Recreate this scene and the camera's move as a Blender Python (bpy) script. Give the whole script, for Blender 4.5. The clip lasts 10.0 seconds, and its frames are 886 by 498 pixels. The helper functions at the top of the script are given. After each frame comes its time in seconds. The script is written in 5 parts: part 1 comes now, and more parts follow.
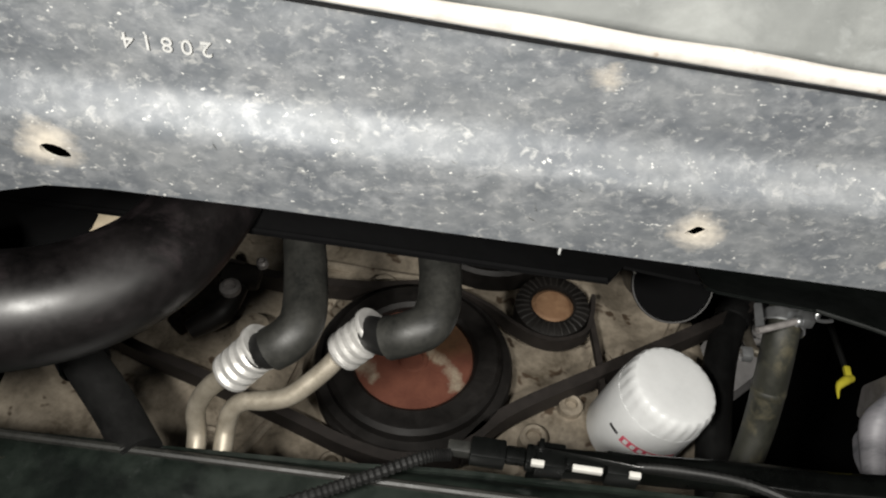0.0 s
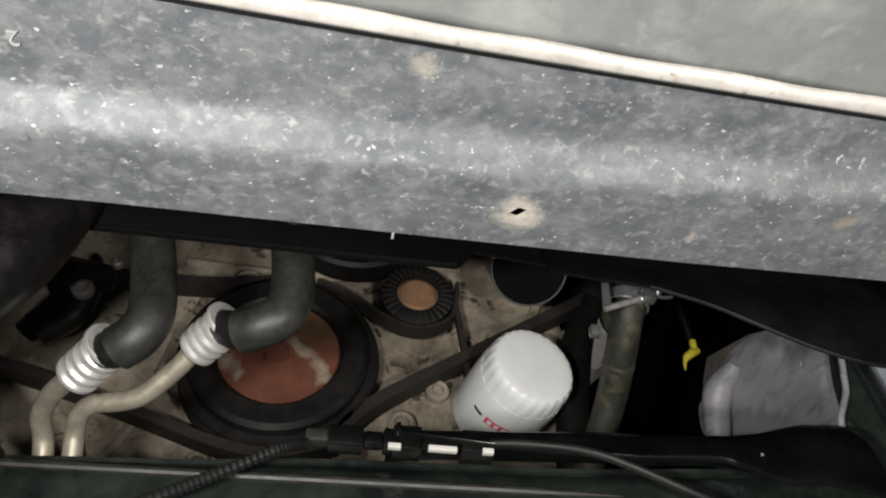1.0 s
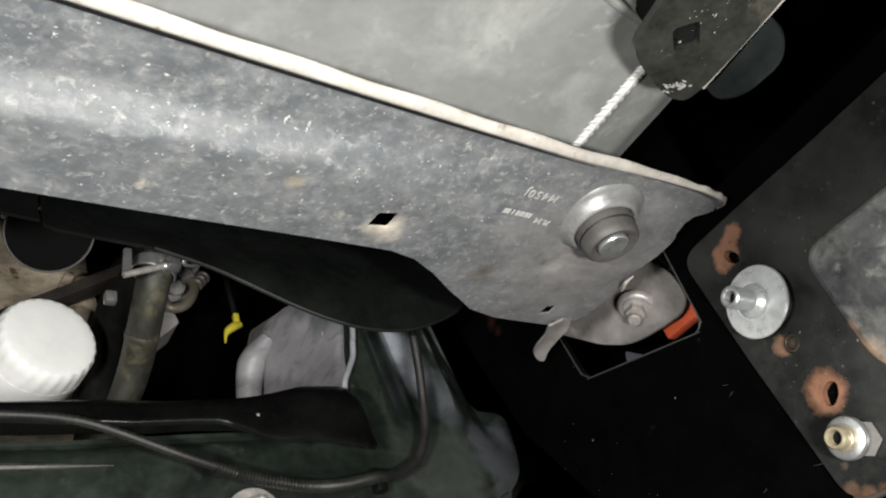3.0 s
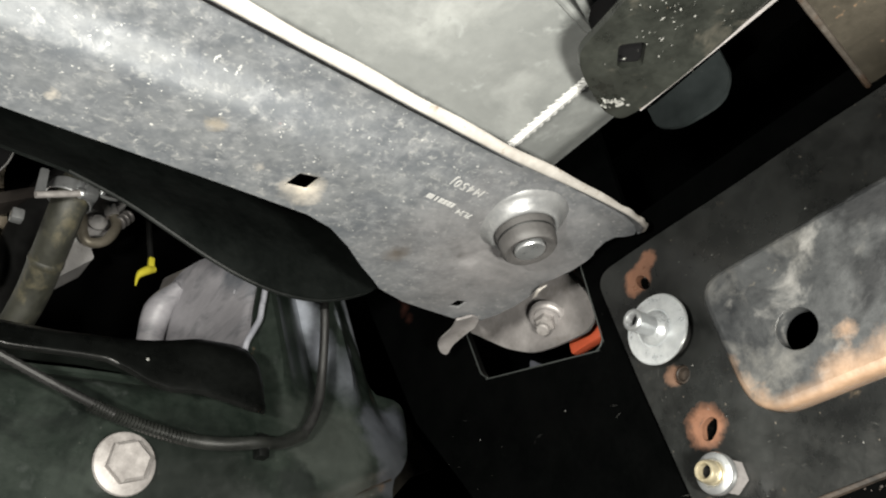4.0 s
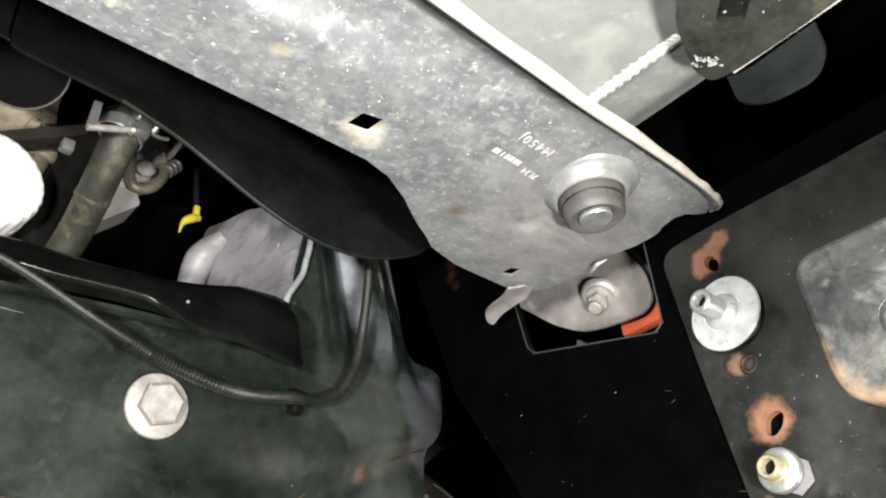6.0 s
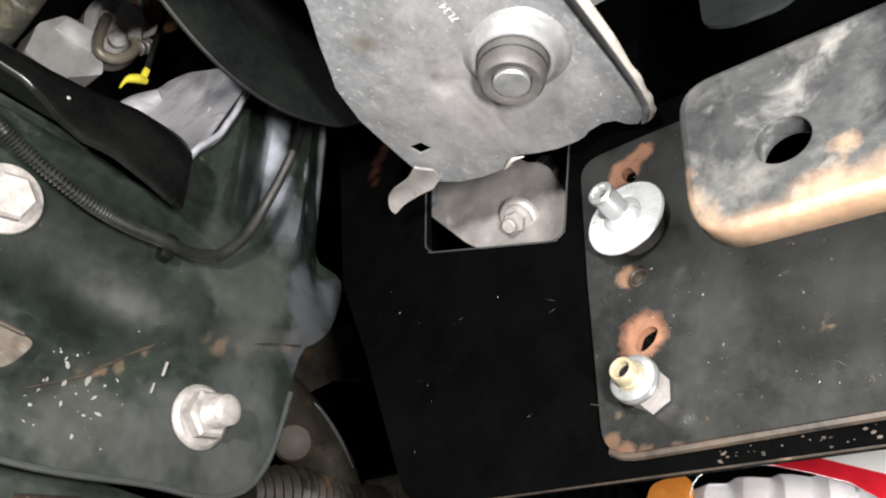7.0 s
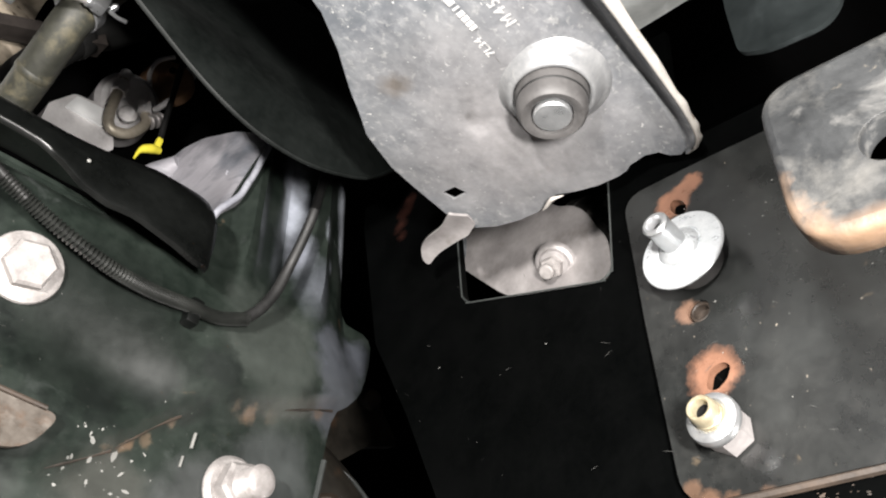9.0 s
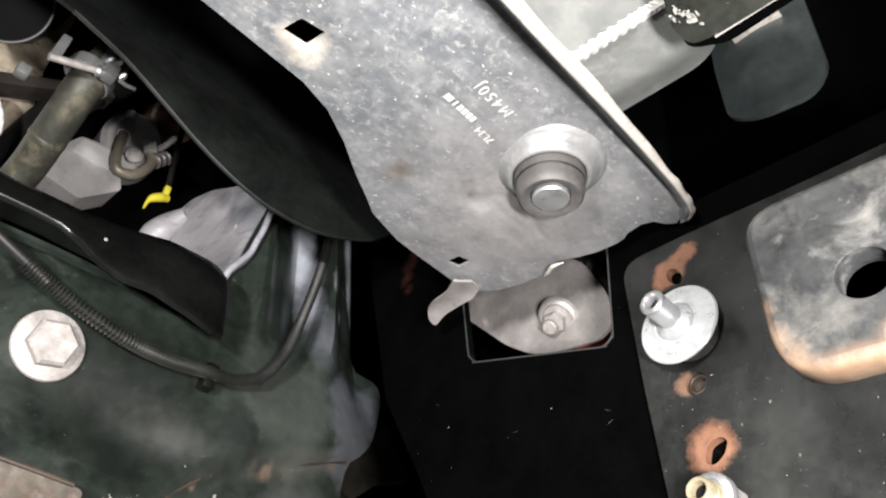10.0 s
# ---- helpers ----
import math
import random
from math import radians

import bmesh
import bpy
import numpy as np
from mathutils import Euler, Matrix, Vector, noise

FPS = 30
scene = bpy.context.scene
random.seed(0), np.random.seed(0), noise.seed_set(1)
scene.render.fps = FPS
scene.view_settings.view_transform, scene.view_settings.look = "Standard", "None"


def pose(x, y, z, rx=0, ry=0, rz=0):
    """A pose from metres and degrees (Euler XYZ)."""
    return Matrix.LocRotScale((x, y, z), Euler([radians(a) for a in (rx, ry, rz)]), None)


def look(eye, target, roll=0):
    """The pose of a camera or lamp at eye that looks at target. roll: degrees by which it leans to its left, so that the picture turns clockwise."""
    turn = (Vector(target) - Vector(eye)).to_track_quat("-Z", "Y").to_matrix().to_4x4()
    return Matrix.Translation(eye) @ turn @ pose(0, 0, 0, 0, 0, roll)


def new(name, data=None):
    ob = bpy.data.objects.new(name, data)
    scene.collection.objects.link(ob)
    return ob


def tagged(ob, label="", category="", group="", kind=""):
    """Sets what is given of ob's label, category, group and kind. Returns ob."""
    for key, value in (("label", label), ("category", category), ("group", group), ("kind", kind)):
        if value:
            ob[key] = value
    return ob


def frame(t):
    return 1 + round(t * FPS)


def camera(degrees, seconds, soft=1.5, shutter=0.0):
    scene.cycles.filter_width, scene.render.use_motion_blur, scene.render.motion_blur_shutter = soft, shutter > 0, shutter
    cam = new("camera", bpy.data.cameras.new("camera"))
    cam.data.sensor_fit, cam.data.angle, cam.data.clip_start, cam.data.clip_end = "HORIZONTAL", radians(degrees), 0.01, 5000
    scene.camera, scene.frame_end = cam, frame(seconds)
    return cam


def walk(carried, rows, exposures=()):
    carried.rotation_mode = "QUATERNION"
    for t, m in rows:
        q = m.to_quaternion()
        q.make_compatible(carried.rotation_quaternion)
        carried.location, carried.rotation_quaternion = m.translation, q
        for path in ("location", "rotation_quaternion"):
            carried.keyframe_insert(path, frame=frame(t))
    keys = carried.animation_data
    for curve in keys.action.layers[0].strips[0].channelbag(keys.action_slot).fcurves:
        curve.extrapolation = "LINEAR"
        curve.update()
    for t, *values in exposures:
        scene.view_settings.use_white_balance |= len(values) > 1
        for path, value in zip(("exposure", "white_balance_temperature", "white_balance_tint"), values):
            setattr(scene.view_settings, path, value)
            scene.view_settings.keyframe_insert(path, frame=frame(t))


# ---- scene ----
cam = camera(56.8, 10.0, 2.1)
PATH = [
    (0, (0.013, 0.004, 0.356), (-0.074, 1.52, 1.658), 9.8),
    (0.5, (0.021, 0.003, 0.356), (0.085, 1.514, 1.665), 5.0),
    (1, (0.032, -0.002, 0.349), (0.232, 1.495, 1.661), 0.8),
    (1.5, (0.042, -0.007, 0.343), (0.501, 1.445, 1.639), -6.0),
    (2, (0.049, -0.008, 0.343), (0.693, 1.401, 1.608), -9.6),
    (2.5, (0.062, -0.012, 0.34), (0.995, 1.282, 1.547), -15.6),
    (3, (0.092, -0.01, 0.331), (1.176, 1.194, 1.504), -18.0),
    (4.5, (0.107, -0.013, 0.325), (1.318, 1.12, 1.443), -7.7),
    (5, (0.103, -0.007, 0.33), (1.286, 1.16, 1.443), -6.1),
    (5.2, (0.102, -0.004, 0.337), (1.269, 1.193, 1.434), -6.0),
    (6.3, (0.138, 0.029, 0.318), (1.253, 1.257, 1.435), -1.2),
    (6.5, (0.164, 0.037, 0.306), (1.281, 1.267, 1.419), 3.0),
    (7, (0.214, 0.033, 0.289), (1.366, 1.22, 1.413), 9.1),
    (7.5, (0.22, 0.045, 0.283), (1.362, 1.207, 1.444), 10.3),
    (8, (0.218, 0.056, 0.286), (1.317, 1.217, 1.487), 9.8),
    (8.5, (0.219, 0.058, 0.29), (1.291, 1.223, 1.513), 7.9),
    (9, (0.219, 0.063, 0.291), (1.28, 1.205, 1.543), 6.9),
    (9.5, (0.215, 0.063, 0.294), (1.276, 1.2, 1.551), 6.1),
    (10, (0.191, 0.04, 0.309), (1.243, 1.186, 1.566), 5.5),
]
EXPOSURES = [(0, -0.60, 6550, 7.9), (0.5, -0.80, 6550, 7.9), (1, -0.88, 6530, 8.5), (2, -0.66, 6470, 9.2), (3, -0.38, 6550, 7.5), (4.5, 0.18, 6700, 5.7), (5.2, 0.30, 6700, 5.7), (6.5, 0.74, 6600, 8), (7, 0.86, 6530, 10), (9.5, 0.94, 6500, 11.4), (10, 0.70, 6500, 11.4)]
walk(cam, [(t, look(eye, target, roll)) for t, eye, target, roll in PATH], EXPOSURES)


# ---- light ----
# Two lamps added low under the truck, standing in for the camera's moving flash.
AIM = Vector((0.40, 0.75, 0.50)).normalized()
for at, watts in (((-0.090, -0.012, 0.335), 7.4), ((0.240, -0.016, 0.312), 4.9)):
    flash = new("flash_stand_in", bpy.data.lights.new("flash_stand_in", "AREA"))
    flash.data.shape, flash.data.size, flash.data.size_y = "RECTANGLE", 0.075, 0.02
    flash.data.energy, flash.data.color = watts, (1.0, 0.966, 0.920)
    bar = Vector((0.293, 0.063, -0.047)).normalized()
    bar = (bar - AIM * bar.dot(AIM)).normalized()
    flash.matrix_world = Matrix.Translation(at) @ Matrix((bar, AIM.cross(bar) * -1, -AIM)).transposed().to_4x4()
world = bpy.data.worlds.new("night")
scene.world = world
world.use_nodes = True
world.node_tree.nodes["Background"].inputs[0].default_value = (0.55, 0.62, 0.75, 1)
world.node_tree.nodes["Background"].inputs[1].default_value = 0.03


# ---- materials ----
def surface(name, a, b, scale=60, rough=(0.4, 0.6), metal=0.0, bump=0.1, fleck=None, fleck_scale=400, fleck_at=0.72, coat=0.0, stain_light_spots=(), stain_shade_tone=(0.35, 0.2, 0.1), spec=0.5, edge=None, stretch=(1, 1, 1), smear=None, smear_scale=30, smear_at=(0.55, 0.75), soft=1.5, wild=1.8, patches=()):
    """Two colours mixed by coarse and fine noise, roughness that follows it, fine relief, flecks, and spots of staining
    or painted light round places.
    """
    m = bpy.data.materials.new(name)
    m.use_nodes = True
    n, link = m.node_tree.nodes, m.node_tree.links.new
    bsdf = n["Principled BSDF"]
    where = place = n.new("ShaderNodeTexCoord").outputs["Object"]
    if stretch != (1, 1, 1):
        mp = n.new("ShaderNodeMapping")
        mp.inputs["Scale"].default_value = stretch
        link(place, mp.inputs["Vector"])
        where = mp.outputs["Vector"]
    bsdf.inputs["Specular IOR Level"].default_value = spec

    def grain(s, detail=6, r=0.62, wisp=0.0):
        t = n.new("ShaderNodeTexNoise")
        t.inputs["Scale"].default_value, t.inputs["Detail"].default_value, t.inputs["Roughness"].default_value = s, detail, r
        t.inputs["Distortion"].default_value = wisp
        link(where, t.inputs["Vector"])
        return t.outputs["Fac"]

    def ramp(v, lo, hi):
        t = n.new("ShaderNodeMapRange")
        t.inputs["From Min"].default_value, t.inputs["From Max"].default_value = lo, hi
        link(v, t.inputs["Value"])
        return t.outputs["Result"]

    def mixed(f, c1, c2):
        t = n.new("ShaderNodeMix")
        t.data_type = "RGBA"
        for slot, c in ((6, c1), (7, c2)):
            if isinstance(c, tuple):
                t.inputs[slot].default_value = (*c, 1)
            else:
                link(c, t.inputs[slot])
        link(f, t.inputs[0])
        return t.outputs[2]

    coarse, fine = grain(scale), grain(scale * 7, 3)
    both = n.new("ShaderNodeMath")
    both.operation = "MULTIPLY_ADD"
    link(fine, both.inputs[0])
    both.inputs[1].default_value = 0.35
    link(coarse, both.inputs[2])
    f = ramp(both.outputs[0], 0.45, 0.9)
    colour = mixed(f, a, b)
    if smear:
        colour = mixed(ramp(grain(smear_scale, 8, 0.66, 0.25), *smear_at), colour, smear)
    for tone, s, lo, hi in patches:
        colour = mixed(ramp(grain(s, 7, 0.6, 0.4), lo, hi), colour, tone)
    if fleck:
        colour = mixed(ramp(grain(fleck_scale, 2), fleck_at, fleck_at + 0.06), colour, fleck)
    for x, y, z, r, *tall in stain_light_spots:
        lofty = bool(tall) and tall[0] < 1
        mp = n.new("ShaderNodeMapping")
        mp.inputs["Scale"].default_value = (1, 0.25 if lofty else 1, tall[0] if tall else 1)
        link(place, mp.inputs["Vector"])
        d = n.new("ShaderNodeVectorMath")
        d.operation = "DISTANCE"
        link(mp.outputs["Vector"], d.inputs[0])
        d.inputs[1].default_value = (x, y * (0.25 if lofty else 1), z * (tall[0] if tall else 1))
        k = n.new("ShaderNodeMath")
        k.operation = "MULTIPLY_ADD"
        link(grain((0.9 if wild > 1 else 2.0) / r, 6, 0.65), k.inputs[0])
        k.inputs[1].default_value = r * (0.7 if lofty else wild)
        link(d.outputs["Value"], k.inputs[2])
        tone = tall[1] if len(tall) > 1 else stain_shade_tone
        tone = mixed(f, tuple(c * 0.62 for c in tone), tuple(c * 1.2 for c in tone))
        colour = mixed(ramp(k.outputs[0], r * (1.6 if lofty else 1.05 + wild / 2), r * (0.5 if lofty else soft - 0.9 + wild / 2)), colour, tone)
    if edge:
        z0, amp, tone = edge
        xyz = n.new("ShaderNodeSeparateXYZ")
        link(place, xyz.inputs[0])
        k = n.new("ShaderNodeMath")
        k.operation = "MULTIPLY_ADD"
        link(grain(30, 6, 0.6), k.inputs[0])
        k.inputs[1].default_value = amp
        link(xyz.outputs["Z"], k.inputs[2])
        colour = mixed(ramp(k.outputs[0], z0 + amp * 0.85, z0 + amp * 0.35), colour, mixed(f, tuple(c * 0.6 for c in tone), tuple(c * 1.25 for c in tone)))
    link(colour, bsdf.inputs["Base Color"])
    rr = n.new("ShaderNodeMapRange")
    rr.inputs["To Min"].default_value, rr.inputs["To Max"].default_value = rough
    link(f, rr.inputs["Value"])
    link(rr.outputs["Result"], bsdf.inputs["Roughness"])
    bsdf.inputs["Metallic"].default_value = metal
    bsdf.inputs["Coat Weight"].default_value = coat
    if bump:
        bp = n.new("ShaderNodeBump")
        bp.inputs["Strength"].default_value, bp.inputs["Distance"].default_value = bump, 0.002
        link(both.outputs[0], bp.inputs["Height"])
        link(bp.outputs["Normal"], bsdf.inputs["Normal"])
    return m


def plain(name, colour, rough=0.5, metal=0.0, **more):
    return surface(name, tuple(c * 0.85 for c in colour), tuple(min(1, c * 1.12) for c in colour), 90, (rough * 0.9, min(1, rough * 1.15)), metal, 0.05, **more)


GALV = surface("galvanised_steel", (0.056, 0.061, 0.069), (0.106, 0.112, 0.119), 40, (0.50, 0.66), 0.20, 0.03, (0.32, 0.32, 0.31), 330, 0.678, spec=0.3, stretch=(0.85, 1.05, 1.0),
               stain_light_spots=((0.435, 0.250, 0.600, 0.085, 1.0, (0.160, 0.156, 0.158)), (0.4115, 0.2605, 0.5960, 0.0045, 1.0, (0.078, 0.075, 0.073)), (0.3720, 0.2750, 0.5940, 0.0090, 1.0, (0.092, 0.083, 0.075)), (0.2278, 0.2200, 0.5830, 0.0065, 1.0, (0.25, 0.215, 0.165)), (0.2885, 0.2455, 0.590, 0.0140), (0.0915, 0.2235, 0.5695, 0.0120), (-0.142, 0.2060, 0.5535, 0.0125), (0.259, 0.238, 0.590, 0.006), (0.305, 0.268, 0.593, 0.005), (0.047, 0.166, 0.572, 0.0075), (0.232, 0.236, 0.585, 0.004), (0.166, 0.233, 0.578, 0.004)), stain_shade_tone=(0.44, 0.40, 0.34), soft=1.0,
               smear=(0.180, 0.184, 0.190), smear_scale=120, smear_at=(0.46, 0.76), patches=(((0.126, 0.130, 0.134), 44, 0.44, 0.76), ((0.060, 0.066, 0.075), 74, 0.48, 0.82), ((0.060, 0.066, 0.072), 150, 0.46, 0.84), ((0.22, 0.22, 0.215), 260, 0.56, 0.76)))
MAROON = surface("dark_red_iron", (0.05, 0.012, 0.010), (0.11, 0.034, 0.027), 40, (0.5, 0.7), 0.0, 0.1)
STRAP = surface("rust_tinged_strap", (0.044, 0.036, 0.029), (0.108, 0.094, 0.080), 40, (0.40, 0.60), 0.3, 0.12, smear=(0.085, 0.045, 0.024), smear_scale=30, smear_at=(0.50, 0.68), patches=(((0.15, 0.135, 0.118), 55, 0.56, 0.74), ((0.030, 0.020, 0.014), 45, 0.58, 0.72)))
GALV_PLAIN = surface("zinc_bracket", (0.22, 0.206, 0.203), (0.35, 0.332, 0.327), 45, (0.4, 0.55), 0.5, 0.08, smear=(0.16, 0.14, 0.125), smear_scale=40, smear_at=(0.55, 0.8))
ALU = surface("cast_aluminium_beam", (0.136, 0.142, 0.139), (0.184, 0.191, 0.186), 22, (0.42, 0.55), 0.3, 0.04, (0.30, 0.31, 0.30), 90, 0.74, spec=0.35, smear=(0.27, 0.278, 0.27), smear_scale=20, smear_at=(0.50, 0.78), patches=(((0.26, 0.27, 0.265), 70, 0.59, 0.78), ((0.17, 0.175, 0.172), 90, 0.62, 0.70)))
# Paler than the panel: the boss's bright crescent is partly in this colour.
BOSS = surface("highlight_zinc_boss", (0.120, 0.123, 0.127), (0.195, 0.197, 0.197), 70, (0.34, 0.48), 0.35, 0.03, patches=(((0.085, 0.087, 0.092), 60, 0.56, 0.78), ((0.26, 0.26, 0.255), 90, 0.60, 0.78)))
LIP = surface("bare_lip", (0.255, 0.238, 0.218), (0.37, 0.352, 0.328), 60, (0.4, 0.55), 0.3, 0.1, patches=(((0.16, 0.12, 0.085), 140, 0.60, 0.72),))
WELD = surface("weld_bead", (0.30, 0.30, 0.295), (0.44, 0.44, 0.43), 200, (0.5, 0.65), 0.2, 0.1)
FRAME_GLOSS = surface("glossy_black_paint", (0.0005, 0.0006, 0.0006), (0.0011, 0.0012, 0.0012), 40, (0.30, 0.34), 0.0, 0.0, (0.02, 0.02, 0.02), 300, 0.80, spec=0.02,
                      stain_light_spots=((0.508, 0.4170, 0.700, 0.008), (0.508, 0.4200, 0.690, 0.009), (0.508, 0.4220, 0.678, 0.008), (0.508, 0.4190, 0.666, 0.006)), stain_shade_tone=(0.016, 0.0065, 0.005), soft=0.8)
PUMP = surface("pale_pump_aluminium", (0.58, 0.56, 0.56), (0.78, 0.765, 0.76), 40, (0.35, 0.5), 0.2, 0.08, smear=(0.40, 0.37, 0.36), smear_scale=30, smear_at=(0.6, 0.8))
# Blue-grey spots paint reflected sheen; dark ones shade the recess; brown is rust.
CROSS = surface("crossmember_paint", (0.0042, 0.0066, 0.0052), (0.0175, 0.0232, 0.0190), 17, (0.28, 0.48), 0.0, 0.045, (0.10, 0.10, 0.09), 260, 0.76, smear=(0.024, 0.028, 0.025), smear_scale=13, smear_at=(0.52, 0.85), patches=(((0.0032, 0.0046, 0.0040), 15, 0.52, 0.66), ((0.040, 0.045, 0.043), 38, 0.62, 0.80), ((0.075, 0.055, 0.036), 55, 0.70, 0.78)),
                stain_light_spots=((0.360, 0.500, 0.535, 0.060, 1.0, (0.0060, 0.0082, 0.0068)), (0.455, 0.502, 0.458, 0.040, 1.0, (0.034, 0.037, 0.036)), (0.500, 0.502, 0.495, 0.038, 1.0, (0.033, 0.037, 0.036)), (0.398, 0.502, 0.445, 0.034, 1.0, (0.031, 0.033, 0.029)), (0.500, 0.502, 0.450, 0.036, 1.0, (0.035, 0.038, 0.037)), (0.385, 0.502, 0.474, 0.008, 1.0, (0.085, 0.062, 0.040)), (0.398, 0.502, 0.479, 0.006, 1.0, (0.080, 0.055, 0.035)), (0.372, 0.502, 0.466, 0.007, 1.0, (0.075, 0.056, 0.038)), (0.470, 0.502, 0.531, 0.008, 1.0, (0.070, 0.050, 0.034)), (0.488, 0.502, 0.538, 0.007, 1.0, (0.070, 0.050, 0.034)), (0.555, 0.51, 0.615, 0.020, 1.0, (0.042, 0.046, 0.054)), (0.548, 0.51, 0.590, 0.018, 1.0, (0.038, 0.042, 0.048)),
                        # Tall pale bands: sheen on the upright folds, put into the colour.
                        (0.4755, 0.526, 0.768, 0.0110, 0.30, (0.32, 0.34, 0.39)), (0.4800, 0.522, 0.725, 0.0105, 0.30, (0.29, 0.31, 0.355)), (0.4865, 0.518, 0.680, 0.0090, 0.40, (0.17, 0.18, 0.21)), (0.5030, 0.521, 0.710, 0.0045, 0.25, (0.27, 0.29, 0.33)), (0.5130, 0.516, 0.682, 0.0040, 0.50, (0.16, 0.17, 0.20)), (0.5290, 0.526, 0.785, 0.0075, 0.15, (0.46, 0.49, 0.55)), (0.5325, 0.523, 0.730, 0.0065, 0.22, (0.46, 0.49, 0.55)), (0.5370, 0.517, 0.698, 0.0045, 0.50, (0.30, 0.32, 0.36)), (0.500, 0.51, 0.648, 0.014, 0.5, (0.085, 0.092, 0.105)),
                        (0.552, 0.52, 0.615, 0.006), (0.462, 0.50, 0.652, 0.004), (0.460, 0.502, 0.534, 0.008, 1.0, (0.06, 0.046, 0.032)), (0.535, 0.505, 0.575, 0.030, 1.0, (0.046, 0.050, 0.056)), (0.525, 0.505, 0.600, 0.026, 1.0, (0.042, 0.046, 0.053)), (0.470, 0.500, 0.575, 0.050, 1.0, (0.030, 0.035, 0.031)), (0.524, 0.505, 0.556, 0.007), (0.515, 0.505, 0.552, 0.005), (0.538, 0.510, 0.641, 0.006), (0.405, 0.495, 0.520, 0.020, 1.0, (0.0070, 0.0092, 0.0080)), (0.440, 0.495, 0.548, 0.017, 1.0, (0.0100, 0.0125, 0.0112)), (0.375, 0.495, 0.498, 0.016, 1.0, (0.0065, 0.0085, 0.0074)), (0.412, 0.502, 0.487, 0.0055, 1.0, (0.062, 0.048, 0.033)), (0.426, 0.502, 0.503, 0.0045, 1.0, (0.058, 0.045, 0.032))), stain_shade_tone=(0.080, 0.053, 0.032))
PLATE = surface("worn_black_plate", (0.0042, 0.0046, 0.0046), (0.0155, 0.0162, 0.0156), 26, (0.20, 0.40), 0.0, 0.05, (0.13, 0.115, 0.095), 300, 0.715, spec=0.5, smear=(0.021, 0.021, 0.020), smear_scale=48, smear_at=(0.54, 0.80),
                stain_light_spots=((0.503, 0.1935, 0.5845, 0.0066), (0.503, 0.2000, 0.5800, 0.0072), (0.503, 0.2075, 0.5790, 0.0068), (0.503, 0.2085, 0.5735, 0.0075), (0.503, 0.2020, 0.5740, 0.0070), (0.503, 0.1948, 0.4755, 0.0128), (0.503, 0.2030, 0.5095, 0.0068, 1.0, (0.110, 0.066, 0.046)), (0.503, 0.2100, 0.4275, 0.0050, 1.0, (0.060, 0.037, 0.025)), (0.503, 0.2030, 0.4215, 0.0058, 1.0, (0.070, 0.042, 0.028)), (0.503, 0.1940, 0.4195, 0.0050, 1.0, (0.052, 0.033, 0.023)), (0.503, 0.1800, 0.4190, 0.0045, 1.0, (0.045, 0.030, 0.022))), stain_shade_tone=(0.158, 0.080, 0.051), wild=0.9, soft=1.5,
                patches=(((0.020, 0.0215, 0.021), 20, 0.46, 0.82), ((0.0040, 0.0043, 0.0043), 34, 0.50, 0.76), ((0.055, 0.043, 0.030), 75, 0.66, 0.74)))
HORN = surface("rusted_horn_paint", (0.0034, 0.0039, 0.0046), (0.0240, 0.0252, 0.0260), 30, (0.34, 0.60), 0.05, 0.30, (0.12, 0.11, 0.10), 280, 0.775, smear=(0.070, 0.068, 0.063), smear_scale=38, smear_at=(0.52, 0.80),
               stain_light_spots=((0.386, 0.078, 0.427, 0.0110), (0.386, 0.060, 0.4255, 0.0120), (0.386, 0.042, 0.4280, 0.0150), (0.386, 0.022, 0.4310, 0.0175), (0.386, 0.000, 0.4330, 0.0180), (0.386, -0.030, 0.4330, 0.0180), (0.388, 0.117, 0.448, 0.006), (0.388, 0.115, 0.440, 0.007), (0.388, 0.110, 0.430, 0.007), (0.386, 0.072, 0.4400, 0.0050)), stain_shade_tone=(0.145, 0.096, 0.063), soft=0.7, edge=(0.4265, 0.012, (0.105, 0.068, 0.043)),
               patches=(((0.095, 0.093, 0.089), 50, 0.56, 0.74), ((0.0020, 0.0024, 0.0030), 30, 0.54, 0.64), ((0.10, 0.088, 0.070), 90, 0.68, 0.76)))
MOTTLED = surface("mottled_black_paint", (0.0040, 0.0044, 0.0038), (0.018, 0.0195, 0.0165), 40, (0.22, 0.4), 0.0, 0.06, (0.10, 0.07, 0.045), 180, 0.72, patches=(((0.045, 0.042, 0.034), 55, 0.58, 0.72),))
RUBBER = surface("black_rubber", (0.0040, 0.0040, 0.0040), (0.011, 0.011, 0.0107), 50, (0.48, 0.62), 0.0, 0.06, spec=0.35)
HOSE = surface("brownish_hose_rubber", (0.0022, 0.0020, 0.0021), (0.0085, 0.0070, 0.0072), 20, (0.26, 0.52), 0.0, 0.05, smear=(0.030, 0.023, 0.025), smear_scale=22, smear_at=(0.55, 0.8))
RIBS = plain("worn_grey_ribs", (0.018, 0.016, 0.014), 0.55)
RUBBER_GREY = surface("dusty_rubber", (0.009, 0.0094, 0.0086), (0.027, 0.0265, 0.0232), 60, (0.40, 0.60), 0.0, 0.1)
OLIVE = surface("mottled_olive_hose", (0.011, 0.0115, 0.0085), (0.034, 0.034, 0.025), 40, (0.5, 0.7), 0.0, 0.1, smear=(0.095, 0.084, 0.052), smear_scale=48, smear_at=(0.50, 0.72))
